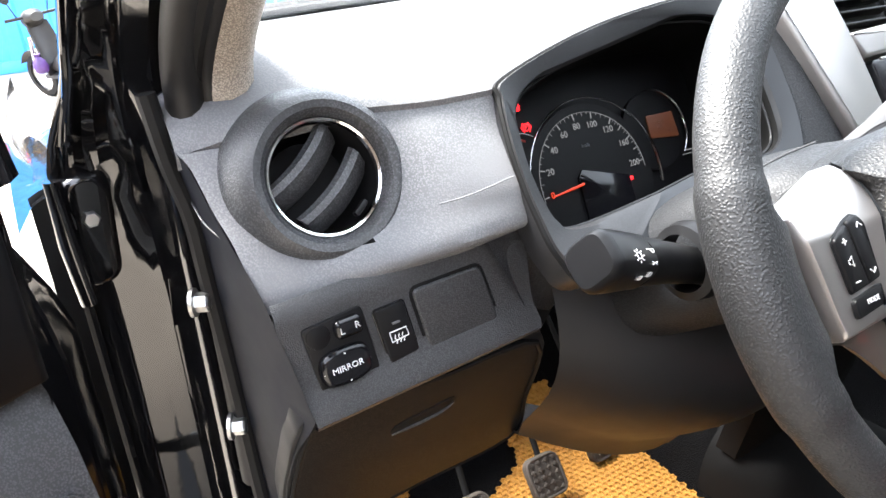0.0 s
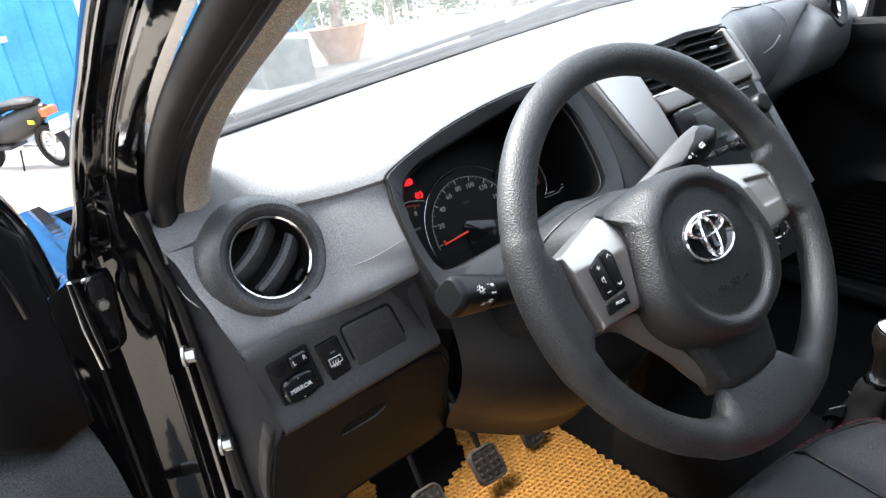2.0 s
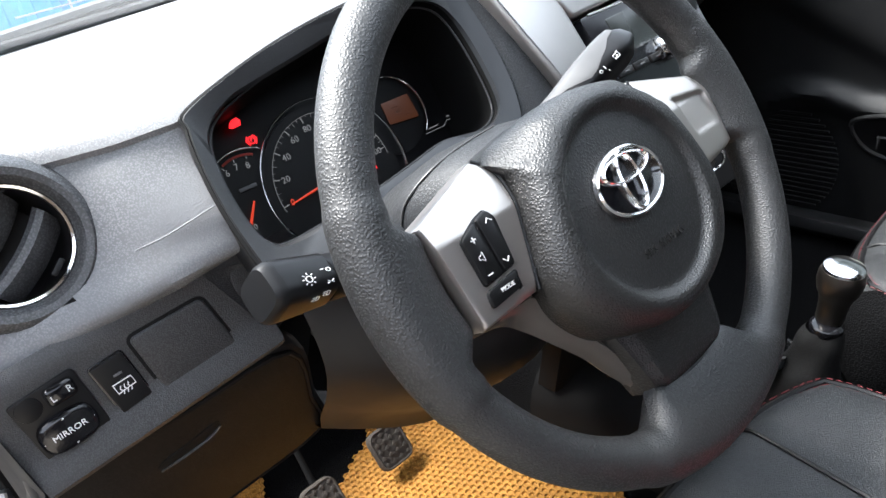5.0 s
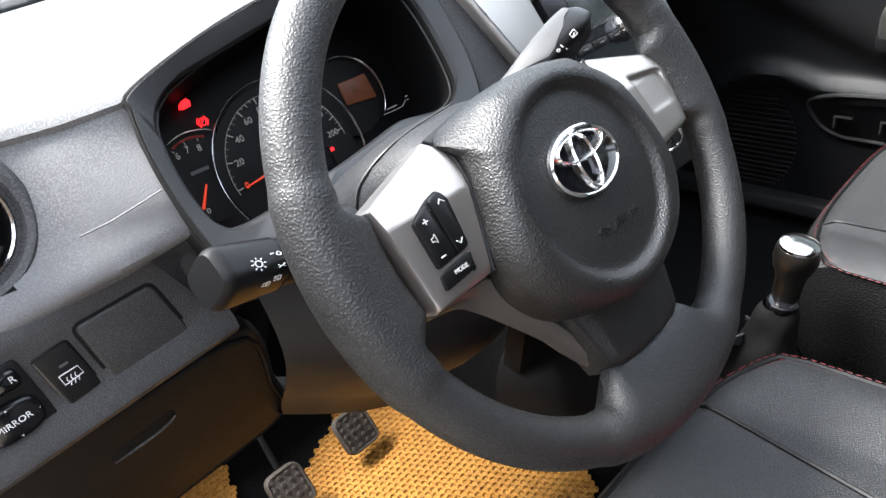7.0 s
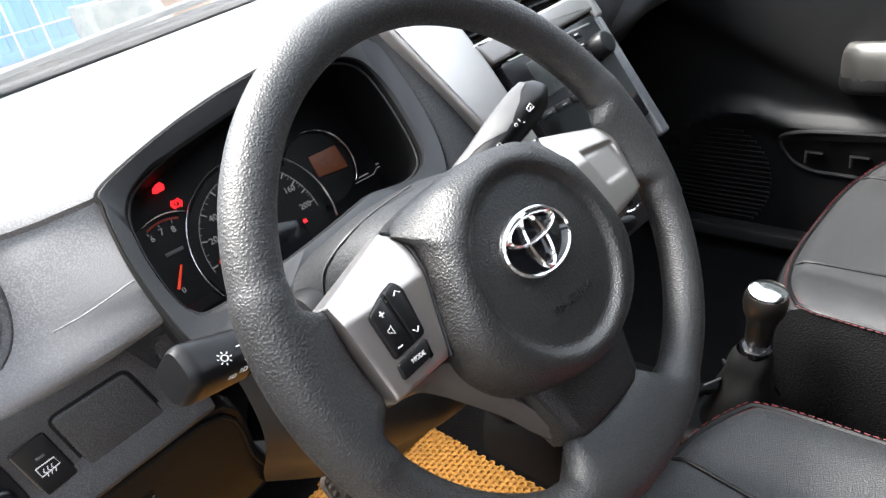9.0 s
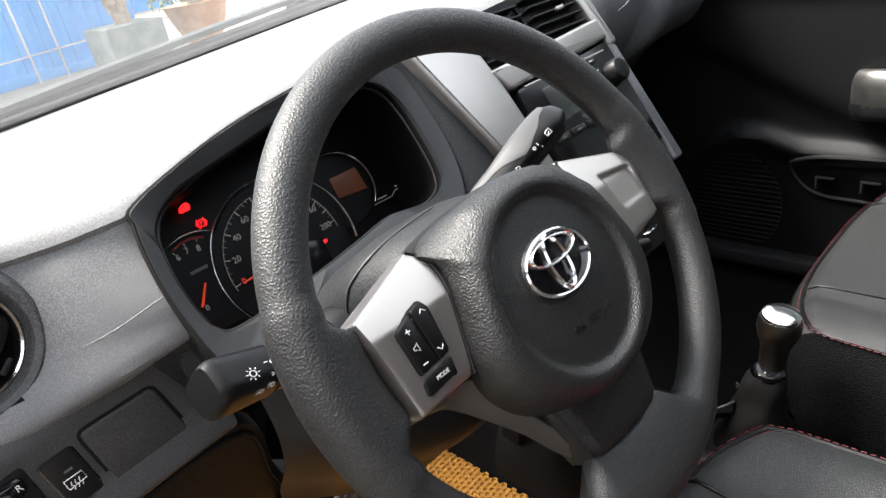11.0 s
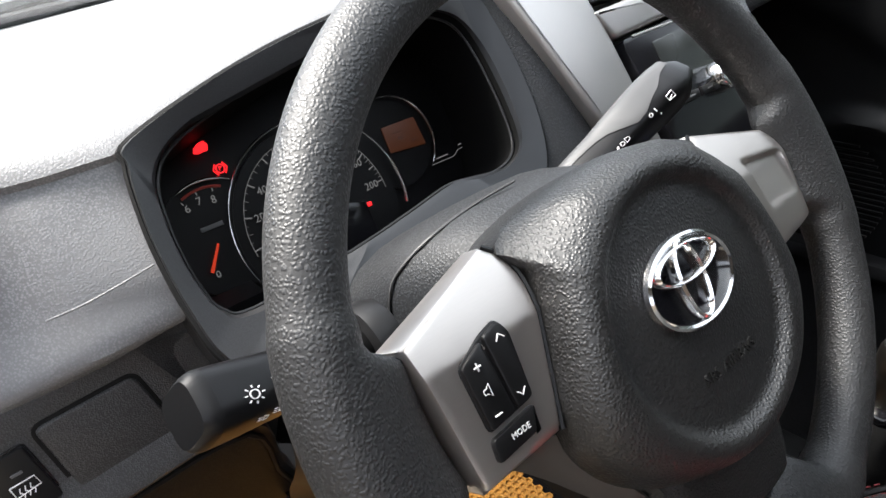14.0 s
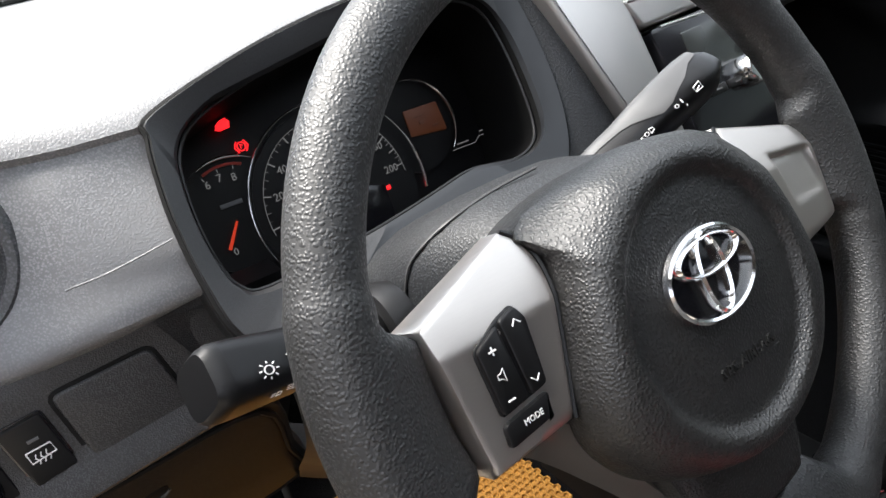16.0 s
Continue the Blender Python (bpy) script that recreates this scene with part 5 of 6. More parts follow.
part("collar", move(lathe([(.0150, -.010), (.0175, -.006), (.0172, .002), (.014, .004)], 28), frame_at((.0125, -.036, .645), (1, 0, 0), (0, 1, .1))), M_gloss, gear, "black gaiter collar")
rows = []
for t in np.linspace(0, 1, 16):
    rr_ = .0165 + .022 * t ** .8 + .0012 * math.sin(t * 17)
    rows.append([(.012 + rr_ * math.cos(a) * (1 + .08 * math.sin(3 * a + 9 * t)), -.034 + .022 * t + rr_ * 1.12 * math.sin(a), .642 - .135 * t) for a in np.linspace(0, 2 * math.pi, 28, endpoint=False)])
part("gaiter", grid(rows, close_u=True), M_gaiter, gear, "folded black leatherette gaiter")
part("surround", move(ring([(.040, -.006), (.044, .004), (.052, .004), (.058, -.008)], 40, 1, 1.3), frame_at((.012, -.01, .512), (1, 0, 0), (0, 1, 0))), M_black, gear)

# parking brake and the crumpled plastic wrap round it
hb = thing("parking_brake", (-.05, -.22, .52), "black parking brake lever wrapped in clear plastic", "parking brake")
part("lever", tube(spline([(-.055, .02, .535), (-.05, -.12, .56), (-.048, -.32, .60)], 5), [.014] * 4 + [.017] * 7, 16), M_black, hb)
M_film = plastic("crumpled plastic film", (.040, .042, .045), .22, spec=.6, wear=False)
for cx_, cy_, cz_, w_, h_, bow in ((-.080, .036, .572, .088, .050, .020), (.006, .006, .580, .066, .036, -.012)):
    rows = []
    for v in np.linspace(0, 1, 9):
        rows.append([(cx_ + w_ * (u - .5) * (1 - .25 * (1 - v)) + .004 * math.sin(7 * v + 5 * u), cy_ + bow * math.cos(math.pi * (u - .5)) + .010 * (1 - v) + .004 * math.sin(11 * u + 3 * v), cz_ + h_ * (v - .5) * (1 - .45 * u) + .005 * math.sin(9 * u)) for u in np.linspace(0, 1, 15)])
    wr = part("wrap", thick(rows, (.0012, -.0012, 0)), M_film, hb, "crumpled grey plastic film")
    part("wrap_edge", tube(rows[-1], .0013, 6), M_shoulder, wr)

# ---- seats ----
def cushion(cx_, half, y0, ztop, name, label, red):
    """A car seat: cushion, two bolsters, back, piping and stitching."""
    s = thing(name, (cx_, -.35, .40), label, "car seat", "front seats")

    def top(u, v):
        """u across -1..1, v from front 0 to back 1."""
        edge = max(0, abs(u) - .90) / .10
        front = max(0, .08 - v) / .08
        z = ztop - .052 * edge ** 1.8 - .038 * front ** 2.2 + .012 * math.exp(-((abs(u) - .80) / .13) ** 2) * min(1, v * 3) - .020 * v - .004 * math.exp(-((abs(u) - .60) / .03) ** 2)
        y = y0 - .52 * v - .050 * abs(u) ** 3.0 * (1 - v) + .0
        return (cx_ + half * u * (1 - .06 * (1 - v) ** 2), y, z)
    us = np.linspace(-1, 1, 49)
    vs = [0, .008, .02, .04, .07, .1, .14, .18, .24, .3, .36, .42, .5, .6, .7, .8, .9, 1.0]
    rows = [[(top(u, 0)[0], top(u, 0)[1] - .04, .43) for u in us], [(top(u, 0)[0], top(u, 0)[1] - .012, .52) for u in us], [(top(u, 0)[0], top(u, 0)[1] - .003, top(u, 0)[2] - .03) for u in us]]
    rows += [[top(u, v) for u in us] for v in vs]
    closed = []
    for r in rows:
        a, b = r[0], r[-1]
        closed.append([(a[0] + .03, a[1], .42), (a[0] + .004, a[1], min(.50, a[2] - .01))] + r + [(b[0] - .004, b[1], min(.50, b[2] - .01)), (b[0] - .03, b[1], .42)])
    cu = part("cushion", grid([r[2:-2] for r in rows[4:]]), M_seat, s, "black leatherette seat cushion")
    part("valance", grid([r[2:-2] for r in rows[:5]]), M_carpet, s, "black fabric front valance")
    for e in (0, 1):
        part("valance", grid([r[:5] if e == 0 else r[-5:] for r in closed]), M_carpet, s, "black fabric side valance")
    lift = lambda p, d: (p[0], p[1], p[2] + d)
    for sgn in (-1, 1):
        part("seam", tube([lift(top(sgn * max(.44, .55 - .27 * v), v), .0006) for v in np.linspace(.03, .62, 20)], .0022, 6), M_black, cu, "sewn seam")
    border = [top(-.92, v) for v in np.linspace(1, .10, 20)] + [top(u, .035 + .050 * abs(u) ** 8) for u in np.linspace(-.90, .90, 40)] + [top(.92, v) for v in np.linspace(.10, 1, 20)]
    part("piping", tube([lift(p, .0004) for p in border], .0028, 6), M_black, cu)
    dash_geo = []
    for sgn, off in ((1, .0045), (-1, .0045)):
        for i in range(52 if red else 0, len(border) - 1):
            a, b = V(*border[i]), V(*border[i + 1])
            n_ = max(1, int(np.linalg.norm(b - a) / .007))
            d = b - a
            side_ = np.cross(d / np.linalg.norm(d), V(0, 0, 1)) * off * sgn
            for k in range(n_):
                p, q = a + d * (k + .15) / n_ + side_, a + d * (k + .80) / n_ + side_
                dash_geo.append(tube([p + V(0, 0, .0016), q + V(0, 0, .0014)], .0006, 4))
    part("stitching", join(*dash_geo), M_thread, cu, "dark red double stitching")
    cross = [lift(top(u, .40 + .02 * u * u), .0005) for u in np.linspace(-.44, .44, 16)]
    part("seam", tube(cross, .002, 6), M_black, cu)
    if red:
        patch = [[lift(top(u, v), .0022) for u in np.linspace(.08, .43, 14)] for v in np.linspace(.415, .70, 10)]
        part("red_insert", thick(patch, (0, 0, -.004)), M_red, cu, "bright red insert panel")
    rows = []
    for t in np.linspace(0, 1, 14):
        w = half * (1.02 - .22 * t ** 2)
        yb, zb = y0 - .50 - .20 * t, ztop - .06 + .60 * t
        r = []
        for a in np.linspace(0, 2 * math.pi, 32, endpoint=False):
            c, s_ = math.cos(a), math.sin(a)
            r.append((cx_ + w * math.copysign(abs(c) ** .6, c), yb + (.055 * math.copysign(abs(s_) ** .7, s_)) + .025 * abs(c) ** 4, zb))
        rows.append(r)
    part("backrest", grid(rows, close_u=True, cap=True), M_seat, s, "black leatherette backrest")
    part("headrest", move(slab(rounded(.26, .17, .06), -.045, .045, .03, 4), frame_at((cx_, y0 - .72, ztop + .66), (1, 0, 0), (0, -.2, .98))), M_seat, s)
    part("base", box((cx_, y0 - .30, .405), (half * 1.5, .42, .05), .01), M_black, s, "black steel seat runner")
    return s


cushion(-.345, .285, -.012, .668, "driver_seat", "black leatherette driver seat with dark red stitching and a red insert", True)
cushion(.345, .280, .016, .653, "passenger_seat", "black leatherette passenger seat with dark red stitching", False)

# ---- pedals ----
def pedal(name, c, w, h, label, arm_top, ang=52):
    p = thing(name, c, label, "pedal", "pedals")
    m = frame_at(c, (1, 0, 0), (0, math.cos(radians(ang)), math.sin(radians(ang))))
    part("pad", move(join(slab(rounded(w, h, .012), -.008, .003, .004, 3), tube([(x, y, .0025) for x, y in rounded(w * .92, h * .92, .011)] + [(*rounded(w * .92, h * .92, .011)[0][:2], .0025)], .0022, 6)), m), M_pedal, p, "worn brown-grey rubber pad")
    ribs = []
    for i in range(4):
        for j in range(5):
            ribs.append(slab([(w * (i - 1.5) / 4.4 + sx * w * .085, h * (j - 2) / 5.6 + sy * h * .07) for sx, sy in ((-1, 0), (0, -1), (1, 0), (0, 1))], .0025, .0042, .0006))
    part("tread", move(join(*ribs), m), M_pedal, p, "grey worn tread")
    part("arm", tube(spline([V(*c) + V(0, .008, -.002), V(*c) + V(.005, .05, .05), arm_top], 5), .0045, 10, .6), M_tunnel, p)


pedal("clutch_pedal", (-.418, .391, .440), .052, .060, "clutch pedal with worn ribbed rubber pad", (-.40, .56, .66))
pedal("brake_pedal", (-.2975, .402, .441), .054, .058, "brake pedal with black rubber pad", (-.31, .58, .66))
pedal("accelerator_pedal", (-.180, .432, .436), .040, .075, "black plastic accelerator pedal above the mat", (-.17, .58, .60), 60)
solid("footwell_box", box((-.455, .66, .56), (.16, .16, .22), .02), M_black, "black plastic box above the pedals", "cover")
solid("kick_panel", thick([[(-.712 + .02 * math.sin((z - .3) * 5) + .05 * max(0, .45 - z), y, z) for y in np.linspace(.30, .66, 8)] for z in np.linspace(.33, .62, 8)], (.012, 0, 0)), M_black, "black plastic kick panel beside the footwell", "panel")
solid("grommet", move(lathe([(.018, -.01), (.018, .004), (.013, .010), (.003, .012)], 24), frame_at((-.652, .36, .42), (0, -1, .2), (0, .2, 1))), M_rubber, "black rubber grommet on the kick panel", "grommet")

# ---- orange floor mat of small six-sided cells ----
mat_poly = [(-.605, .365), (-.566, .479), (-.534, .547), (-.49, .556), (-.439, .558), (-.446, .525), (-.482, .414), (-.389, .437), (-.287, .484), (-.237, .60), (-.15, .60), (-.108, .50), (-.114, .373), (-.121, .284), (-.113, .191), (-.122, .139), (-.20, .05), (-.30, -.02), (-.62, .02)]


def inside(x, y, poly):
    c = False
    for (x0, y0), (x1, y1) in zip(poly, poly[1:] + poly[:1]):
        if (y0 > y) != (y1 > y) and x < (x1 - x0) * (y - y0) / (y1 - y0) + x0:
            c = not c
    return c


mat_z = lambda x, y: .398 + .9 * max(0, y - .50) ** 1.5 + .004 * math.sin(9 * x + 5 * y) + .25 * max(0, -.50 - x) * max(0, y - .40) * 4
vs_, fs_ = [], []
cw = .0102
for j in range(-12, 78):
    for i in range(-66, 0):
        x, y = (i + .5 * (j % 2)) * cw, j * cw * .866
        if not inside(x, y, mat_poly):
            continue
        k = len(vs_)
        for r, dz in ((.577 * cw, 0), (.42 * cw, -.0002), (.30 * cw, -.0026)):
            for a in range(6):
                px_, py_ = x + r * math.sin(a * math.pi / 3), y + r * math.cos(a * math.pi / 3)
                vs_.append((px_, py_, mat_z(px_, py_) + dz))
        for q in range(2):
            for a in range(6):
                fs_.append((k + 6 * q + a, k + 6 * q + (a + 1) % 6, k + 6 * q + 6 + (a + 1) % 6, k + 6 * q + 6 + a))
        fs_.append(tuple(k + 12 + a for a in range(6)))
floor_mat = thing("floor_mat", (-.37, .3, .39), "orange honeycomb foam floor mat with ragged cut edges", "floor mat")
tagged(part("honeycomb", (vs_, fs_), M_orange, floor_mat, "orange six-sided cells", smooth=0), kind="stuff")

# ---- driver door, swung open ----
DA = radians(60)
dd, dn = V(-math.sin(DA), -math.cos(DA), 0), V(math.cos(DA), -math.sin(DA), 0)
DH = V(-.797, .229, 0)


def dp(l, z, n=0.0):
    return DH + dd * l + dn * n + V(0, 0, z)


door = thing("driver_door", tuple(dp(0, .45)), "open black driver door with dark grey inner trim and lowered window", "car door")
rows = []
for z, n in ((.34, -.03), (.42, .0), (.55, .012), (.66, .014), (.74, .016), (.80, .012), (.845, .004), (.875, -.006), (.893, -.018), (.905, -.035)):
    rows.append([dp(l, z + .05 * l * (z > .8), n + .010 * math.sin(min(1, max(0, l - .05) / .15) * math.pi / 2) * (z > .5) * (z < .88)) for l in [0, .006, .03, .05, .056, .08, .12, .2, .35, .5, .7, .95, 1.0]])
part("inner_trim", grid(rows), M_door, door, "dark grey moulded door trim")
part("screw_cover", move(lathe([(.012, -.002), (.012, .0015), (.010, .0022), (.001, .0022)], 28), frame_at(dp(.022, .815, .012), dd, (0, 0, 1)) @ np.array(Matrix.Rotation(math.pi, 4, 'X'))), M_door, door)
part("shell", thick([[dp(l, z, -.035) for l in (-.005, .02, .3, .7, 1.02)] for z in (.33, .5, .7, .85, .872)], tuple(-dn * .09)), M_paint, door, "black painted door shell")
edge_f = lambda z: float(np.interp(z, [.34, .89, .955, 1.0], [1, 1, .55, .12]))
part("front_edge", grid([[dp(l * (edge_f(z) if l < -.012 else 1), z, n) for z in np.linspace(.34, 1.0, 23)] for l, n in ((.002, -.004), (-.004, -.010), (-.010, -.016), (-.024, -.030), (-.027, -.030), (-.046, -.052), (-.058, -.066), (-.061, -.072), (-.060, -.080), (-.050, -.10), (-.03, -.125))]), M_paint, door, "black painted door edge")
part("belt_rubber", tube([dp(l, .918 + .05 * l, -.03) for l in np.linspace(.05, 1.0, 14)], .010, 8, 1.3), M_rubber, door)
sail = [(0.0, .893), (.040, .889), (.084, .922), (.080, 1.00), (.078, 1.095), (.06, 1.10), (.03, 1.09), (.0, 1.055)]
g = slab([(x, y) for x, y in sail], -.03, .0, .008, 3)
part("sail_panel", ([tuple(dp(x, y, z + .004)) for x, y, z in g[0]], g[1]), M_black, door, "black plastic mirror sail panel")
fr_out = spline([dp(-.01, 1.0, -.03), dp(0, 1.06, -.03), dp(.035, 1.12, -.03), dp(.108, 1.167, -.03), (dp(.30, 1.245, -.03)), dp(.60, 1.33, -.03), dp(.85, 1.37, -.03)], 6)
part("window_frame", join(tube(fr_out, .020, 10), tube([p + dn * .012 - V(0, 0, .028) - dd * -.012 for p in fr_out[4:]], .016, 10)), M_paint, door, "black window frame")
part("frame_rubber", tube([p + dn * .024 - V(0, 0, .042) + dd * .02 for p in fr_out[7:]], .008, 8), M_rubber, door)
part("glass_channel", tube(spline([dp(.084, .92, -.012), dp(.083, 1.0, -.012), dp(.086, 1.10, -.012)], 5), .006, 8), M_rubber, door)
part("frame_lip", tube(spline([dp(.086, 1.102, .006), dp(.078, 1.096, .008), dp(.060, 1.082, .008), dp(.044, 1.065, .007), dp(.028, 1.035, .006), dp(.022, 1.0, .005)], 5), .0028, 8), M_gloss, door, "moulded lip of the mirror sail")
# added metal line that imitates the highlight on the black frame edge
part("frame_lip", tube([p + dn * .019 - V(0, 0, .008) for p in fr_out[8:]], .0016, 6), M_trace, door, "thin metal line for the frame's edge highlight")
hinge = part("hinge", join(move(slab([(x + .004 * (y > 0), y) for x, y in rounded(.034, .084, .015, 6)], -.006, .008, .006, 4), frame_at((-.7575, .352, .932), (1, .12, 0), (0, -.05, 1))), tube([(-.770, .338, .975), (-.770, .336, .93), (-.768, .334, .885)], [.006, .0075, .006], 14)), M_paint, door, "black painted door hinge")
part("hinge_bolt", move(lathe([(.0062, -.003), (.0062, .003), (.005, .005), (.001, .005)], 6), frame_at((-.7535, .3435, .943), (1, .12, 0), (0, 0, 1))), M_steel, hinge)
check = thing("door_check", (-.735, .29, .66), "zinc-plated door check strap with two bolts", "door check")
part("strap", thick([[V(-.722, .300, .672) + V(-.07 * t, -.052 * t, -.040 * t) + V(0, 0, w) for w in (-.008, .008)] for t in np.linspace(0, 1, 6)], (.003, -.003, 0)), M_black, check)
hexb = lathe([(.0075, -.003), (.0115, -.002), (.0115, .0), (.0075, .0005), (.0075, .007), (.006, .008), (.001, .008)], 6)
for p in ((-.7145, .296, .669), (-.7320, .292, .664)):
    part("bolt", move(hexb, frame_at(p, (.55, .83, 0), (0, 0, 1))), M_steel, check)
for p in ((-.7035, .290, .8845), (-.6960, .289, .7755)):
    b = thing("bolt", p, "zinc-plated hexagon bolt in the black door pillar", "bolt", "pillar bolts")
    part("head", move(lathe([(.0072, -.003), (.0072, .007), (.0058, .0085), (.001, .0085)], 6), frame_at(p, (.45, .89, 0), (0, 0, 1))), M_steel, b)
    part("washer", move(lathe([(.0105, -.004), (.0105, -.0015), (.008, -.001)], 20), frame_at(p, (.45, .89, 0), (0, 0, 1))), M_steel, b)

# door mirror outside the sail
mirror = thing("door_mirror", tuple(dp(.10, .96, -.12)), "dark blue-black door mirror housing with mirror glass", "door mirror")
mc = dp(.130, 1.017, -.135)
mdir = V(-.11, -.99, .11)
mdir /= np.linalg.norm(mdir)
mm = frame_at(mc, np.cross(V(0, 0, 1), mdir), np.cross(mdir, np.cross(V(0, 0, 1), mdir)))
part("housing", move(slab(rounded(.225, .142, .042, 6), -.012, .075, .03, 5), mm @ np.array(Matrix.Rotation(math.pi, 4, 'Y'))), M_navy, mirror, "blue-black housing")
part("mirror_glass", move(slab([(x - .016, y) for x, y in rounded(.168, .118, .028, 6)], .011, .0145, .001), mm), M_mirror, mirror, "silvered mirror glass", smooth=0)
part("glass_rim", move(tube([(x - .016, y, .013) for x, y in rounded(.174, .124, .031, 6)] + [(rounded(.174, .124, .031, 6)[0][0] - .016, rounded(.174, .124, .031, 6)[0][1], .013)], .004, 8), mm), M_black, mirror)
part("foot", tube([dp(.02, .93, -.03), dp(.045, .95, -.13)], .022, 10), M_navy, mirror)

# ---- passenger door inside ----
pdoor = thing("passenger_door", (.68, .1, .45), "closed passenger door with shade-darkened trim, map pocket and speaker grille", "car door")
ridge_z = lambda y: .680 - .045 * max(0, (y - .25) / .09) ** 2 - .020 * max(0, (.25 - y) / .09) ** 2 if y > .16 else .660


def px_of(y, z):
    fold = 1 / (1 + math.exp(-(z - .731 - .48 * (y - .102)) / .010))
    ridge = math.exp(-((z - ridge_z(y)) / (.016 if z > ridge_z(y) else .030)) ** 2)
    ledge = 1 / (1 + math.exp(-(z - .945) / .006))
    return .668 - .022 * fold - .024 * ridge * (1 - .9 * fold) - .012 * ledge + .03 * max(0, .60 - z)


rows = [[(px_of(y, z), y, z) for y in np.linspace(-.75, .62, 64)] for z in np.linspace(.36, .985, 64)]
rows.append([(.70, y, .992) for y in np.linspace(-.75, .62, 64)])
# far darker than the driver door's trim: the dim side is painted in
part("inner_trim", grid(rows), plastic("shaded passenger door trim", (.0058, .0061, .0066), .42, .3, 1000, .0002, .24), pdoor, "moulded trim darkened for the shaded side")
pk = closed_spline([(.168, .625, 0), (.145, .645, 0), (.08, .656, 0), (-.10, .660, 0), (-.25, .650, 0), (-.27, .60, 0), (-.12, .565, 0), (.06, .566, 0), (.115, .570, 0), (.150, .590, 0)], 5)
pk3 = lambda d, f: [(px_of(p[0], p[1]) + d, -.04 + (p[0] + .04) * f, .612 + (p[1] - .612) * f) for p in pk]
part("pocket_lip", tube(pk3(-.002, 1.0) + pk3(-.002, 1.0)[:1], .0045, 8), M_smooth, pdoor)
part("pocket", grid([pk3(-.003, 1.0), pk3(.004, .975), pk3(.03, .93), pk3(.05, .9)], close_u=True, cap=True), M_black, pdoor, "dark map pocket")
for y in (.105, .03):
    part("pocket_clip", join(box((.652, y, .611), (.008, .032, .003), .001), box((.652, y + .013, .600), (.008, .004, .020), .001)), M_smooth, pdoor)
for k in range(19):
    z = .445 + .0105 * k
    half = .118 * math.sqrt(max(.02, 1 - ((z - .53) / .122) ** 2))
    part("grille_rib", tube([(px_of(.25, z) - .002, .30 + half, z), (px_of(.25, z) - .004, .30, z), (px_of(.20, z) - .002, .30 - half, z)], .0026, 6), M_black, pdoor)
pull = spline([(.652, .062, .776), (.632, .048, .778), (.615, .012, .784), (.610, -.12, .79), (.612, -.28, .80), (.65, -.33, .79)], 4)
part("door_pull", loft(pull, [(.010, .022), (.013, .030), (.016, .036)] + [(.018, .040)] * (len(pull) - 5) + [(.014, .030), (.010, .020)], (0, 0, 1), 2.8), metal("satin pull", (.22, .215, .205), .42), pdoor, "satin silver pull handle")
part("pull_underside", loft([V(*p) + V(.002, 0, -.024) for p in pull], [(.012, .014), (.015, .018), (.018, .020)] + [(.0195, .022)] * (len(pull) - 5) + [(.016, .020), (.012, .014)], (0, 0, 1), 2.8), M_black, pdoor, "black underside of the pull")
part("sill_step", box((.66, -.05, .42), (.05, 1.0, .025), .008), M_smooth, pdoor)
part("belt_line", tube([(.655, y, .985) for y in np.linspace(-.7, .45, 8)], .010, 8), M_rubber, pdoor)
part("window_glass", grid([[(.69 - .10 * t, y - .15 * t * (y > 0), .99 + .38 * t) for y in np.linspace(-.70, .33, 6)] for t in (0, .5, 1)]), M_tint, pdoor, "smoked window glass")
part("shell", thick([[(.735, y, z) for y in (-.75, 0, .62)] for z in (.34, .7, .975)], (.04, 0, 0)), M_paint, pdoor)
pil = [(-x, y, z) for x, y, z in along_pillar(-.69, .0)]
part("pillar_trim", tube(pil[14:], .03, 10, .6), M_black, pdoor)

# ---- yard outside ----
M_yard = two_tone("pale dusty concrete", (.34, .30, .25), (.26, .23, .19), .35, .9, (.35, .65), .3, 6)
solid("ground", ([(-60, -60, 0), (60, -60, 0), (60, 70, 0), (-60, 70, 0)], [(0, 1, 2, 3)]), M_yard, "pale dusty concrete yard", "ground", kind="structure", smooth=0)

# added plain walls close the place beside and behind, cutting skylight and browning reflections
M_mud = two_tone("brown added wall", (.115, .085, .058), (.08, .058, .04), .6, .9, (.35, .65), .4, 5)
solid("blocker_wall_west", box((-3.6, -4.0, 1.35), (.25, 10.4, 2.7), .01), M_mud, "plain brown wall added to cut skylight", "wall", kind="structure")
solid("blocker_wall_south", box((2.0, -9.4, 2.5), (15.4, .25, 5.0), .01), M_mud, "plain brown wall added to cut skylight", "wall", kind="structure")

WX = frame_at((0, 9.9, 0), (.985, .17, 0), (0, 0, 1))
M_blue = two_tone("blue painted sheet steel", (.035, .25, .62), (.06, .32, .70), 1.2, .45, (.4, .6))
wall = thing("wall_north", (0, 9.9, 0), "bright blue painted corrugated steel wall", "wall", kind="structure")
for k in range(-16, 11):
    x = k * .36
    prof = [(x, 0), (x + .16, 0), (x + .20, .035), (x + .32, .035), (x + .36, 0)]
    part("panel", move(thick([[(px_, z, py_) for px_, py_ in prof] for z in (.12, 2.7)], (0, 0, -.01)), WX), M_blue, wall)
part("foot_rail", move(box((-.9, .07, .0), (9.8, .14, .10), .01), WX), M_blue, wall)
part("top_rail", move(box((-.9, 2.72, .0), (9.8, .08, .10), .01), WX), M_blue, wall)
for x, z, w in ((-.60, 1.09, .16), (-.03, 1.11, .14), (-.9, 1.22, .12), (-1.5, 1.15, .16)):
    part("paper_note", move(box((x, z, .045), (w, .07, .004), .001), WX), M_white, wall, "small white paper note")
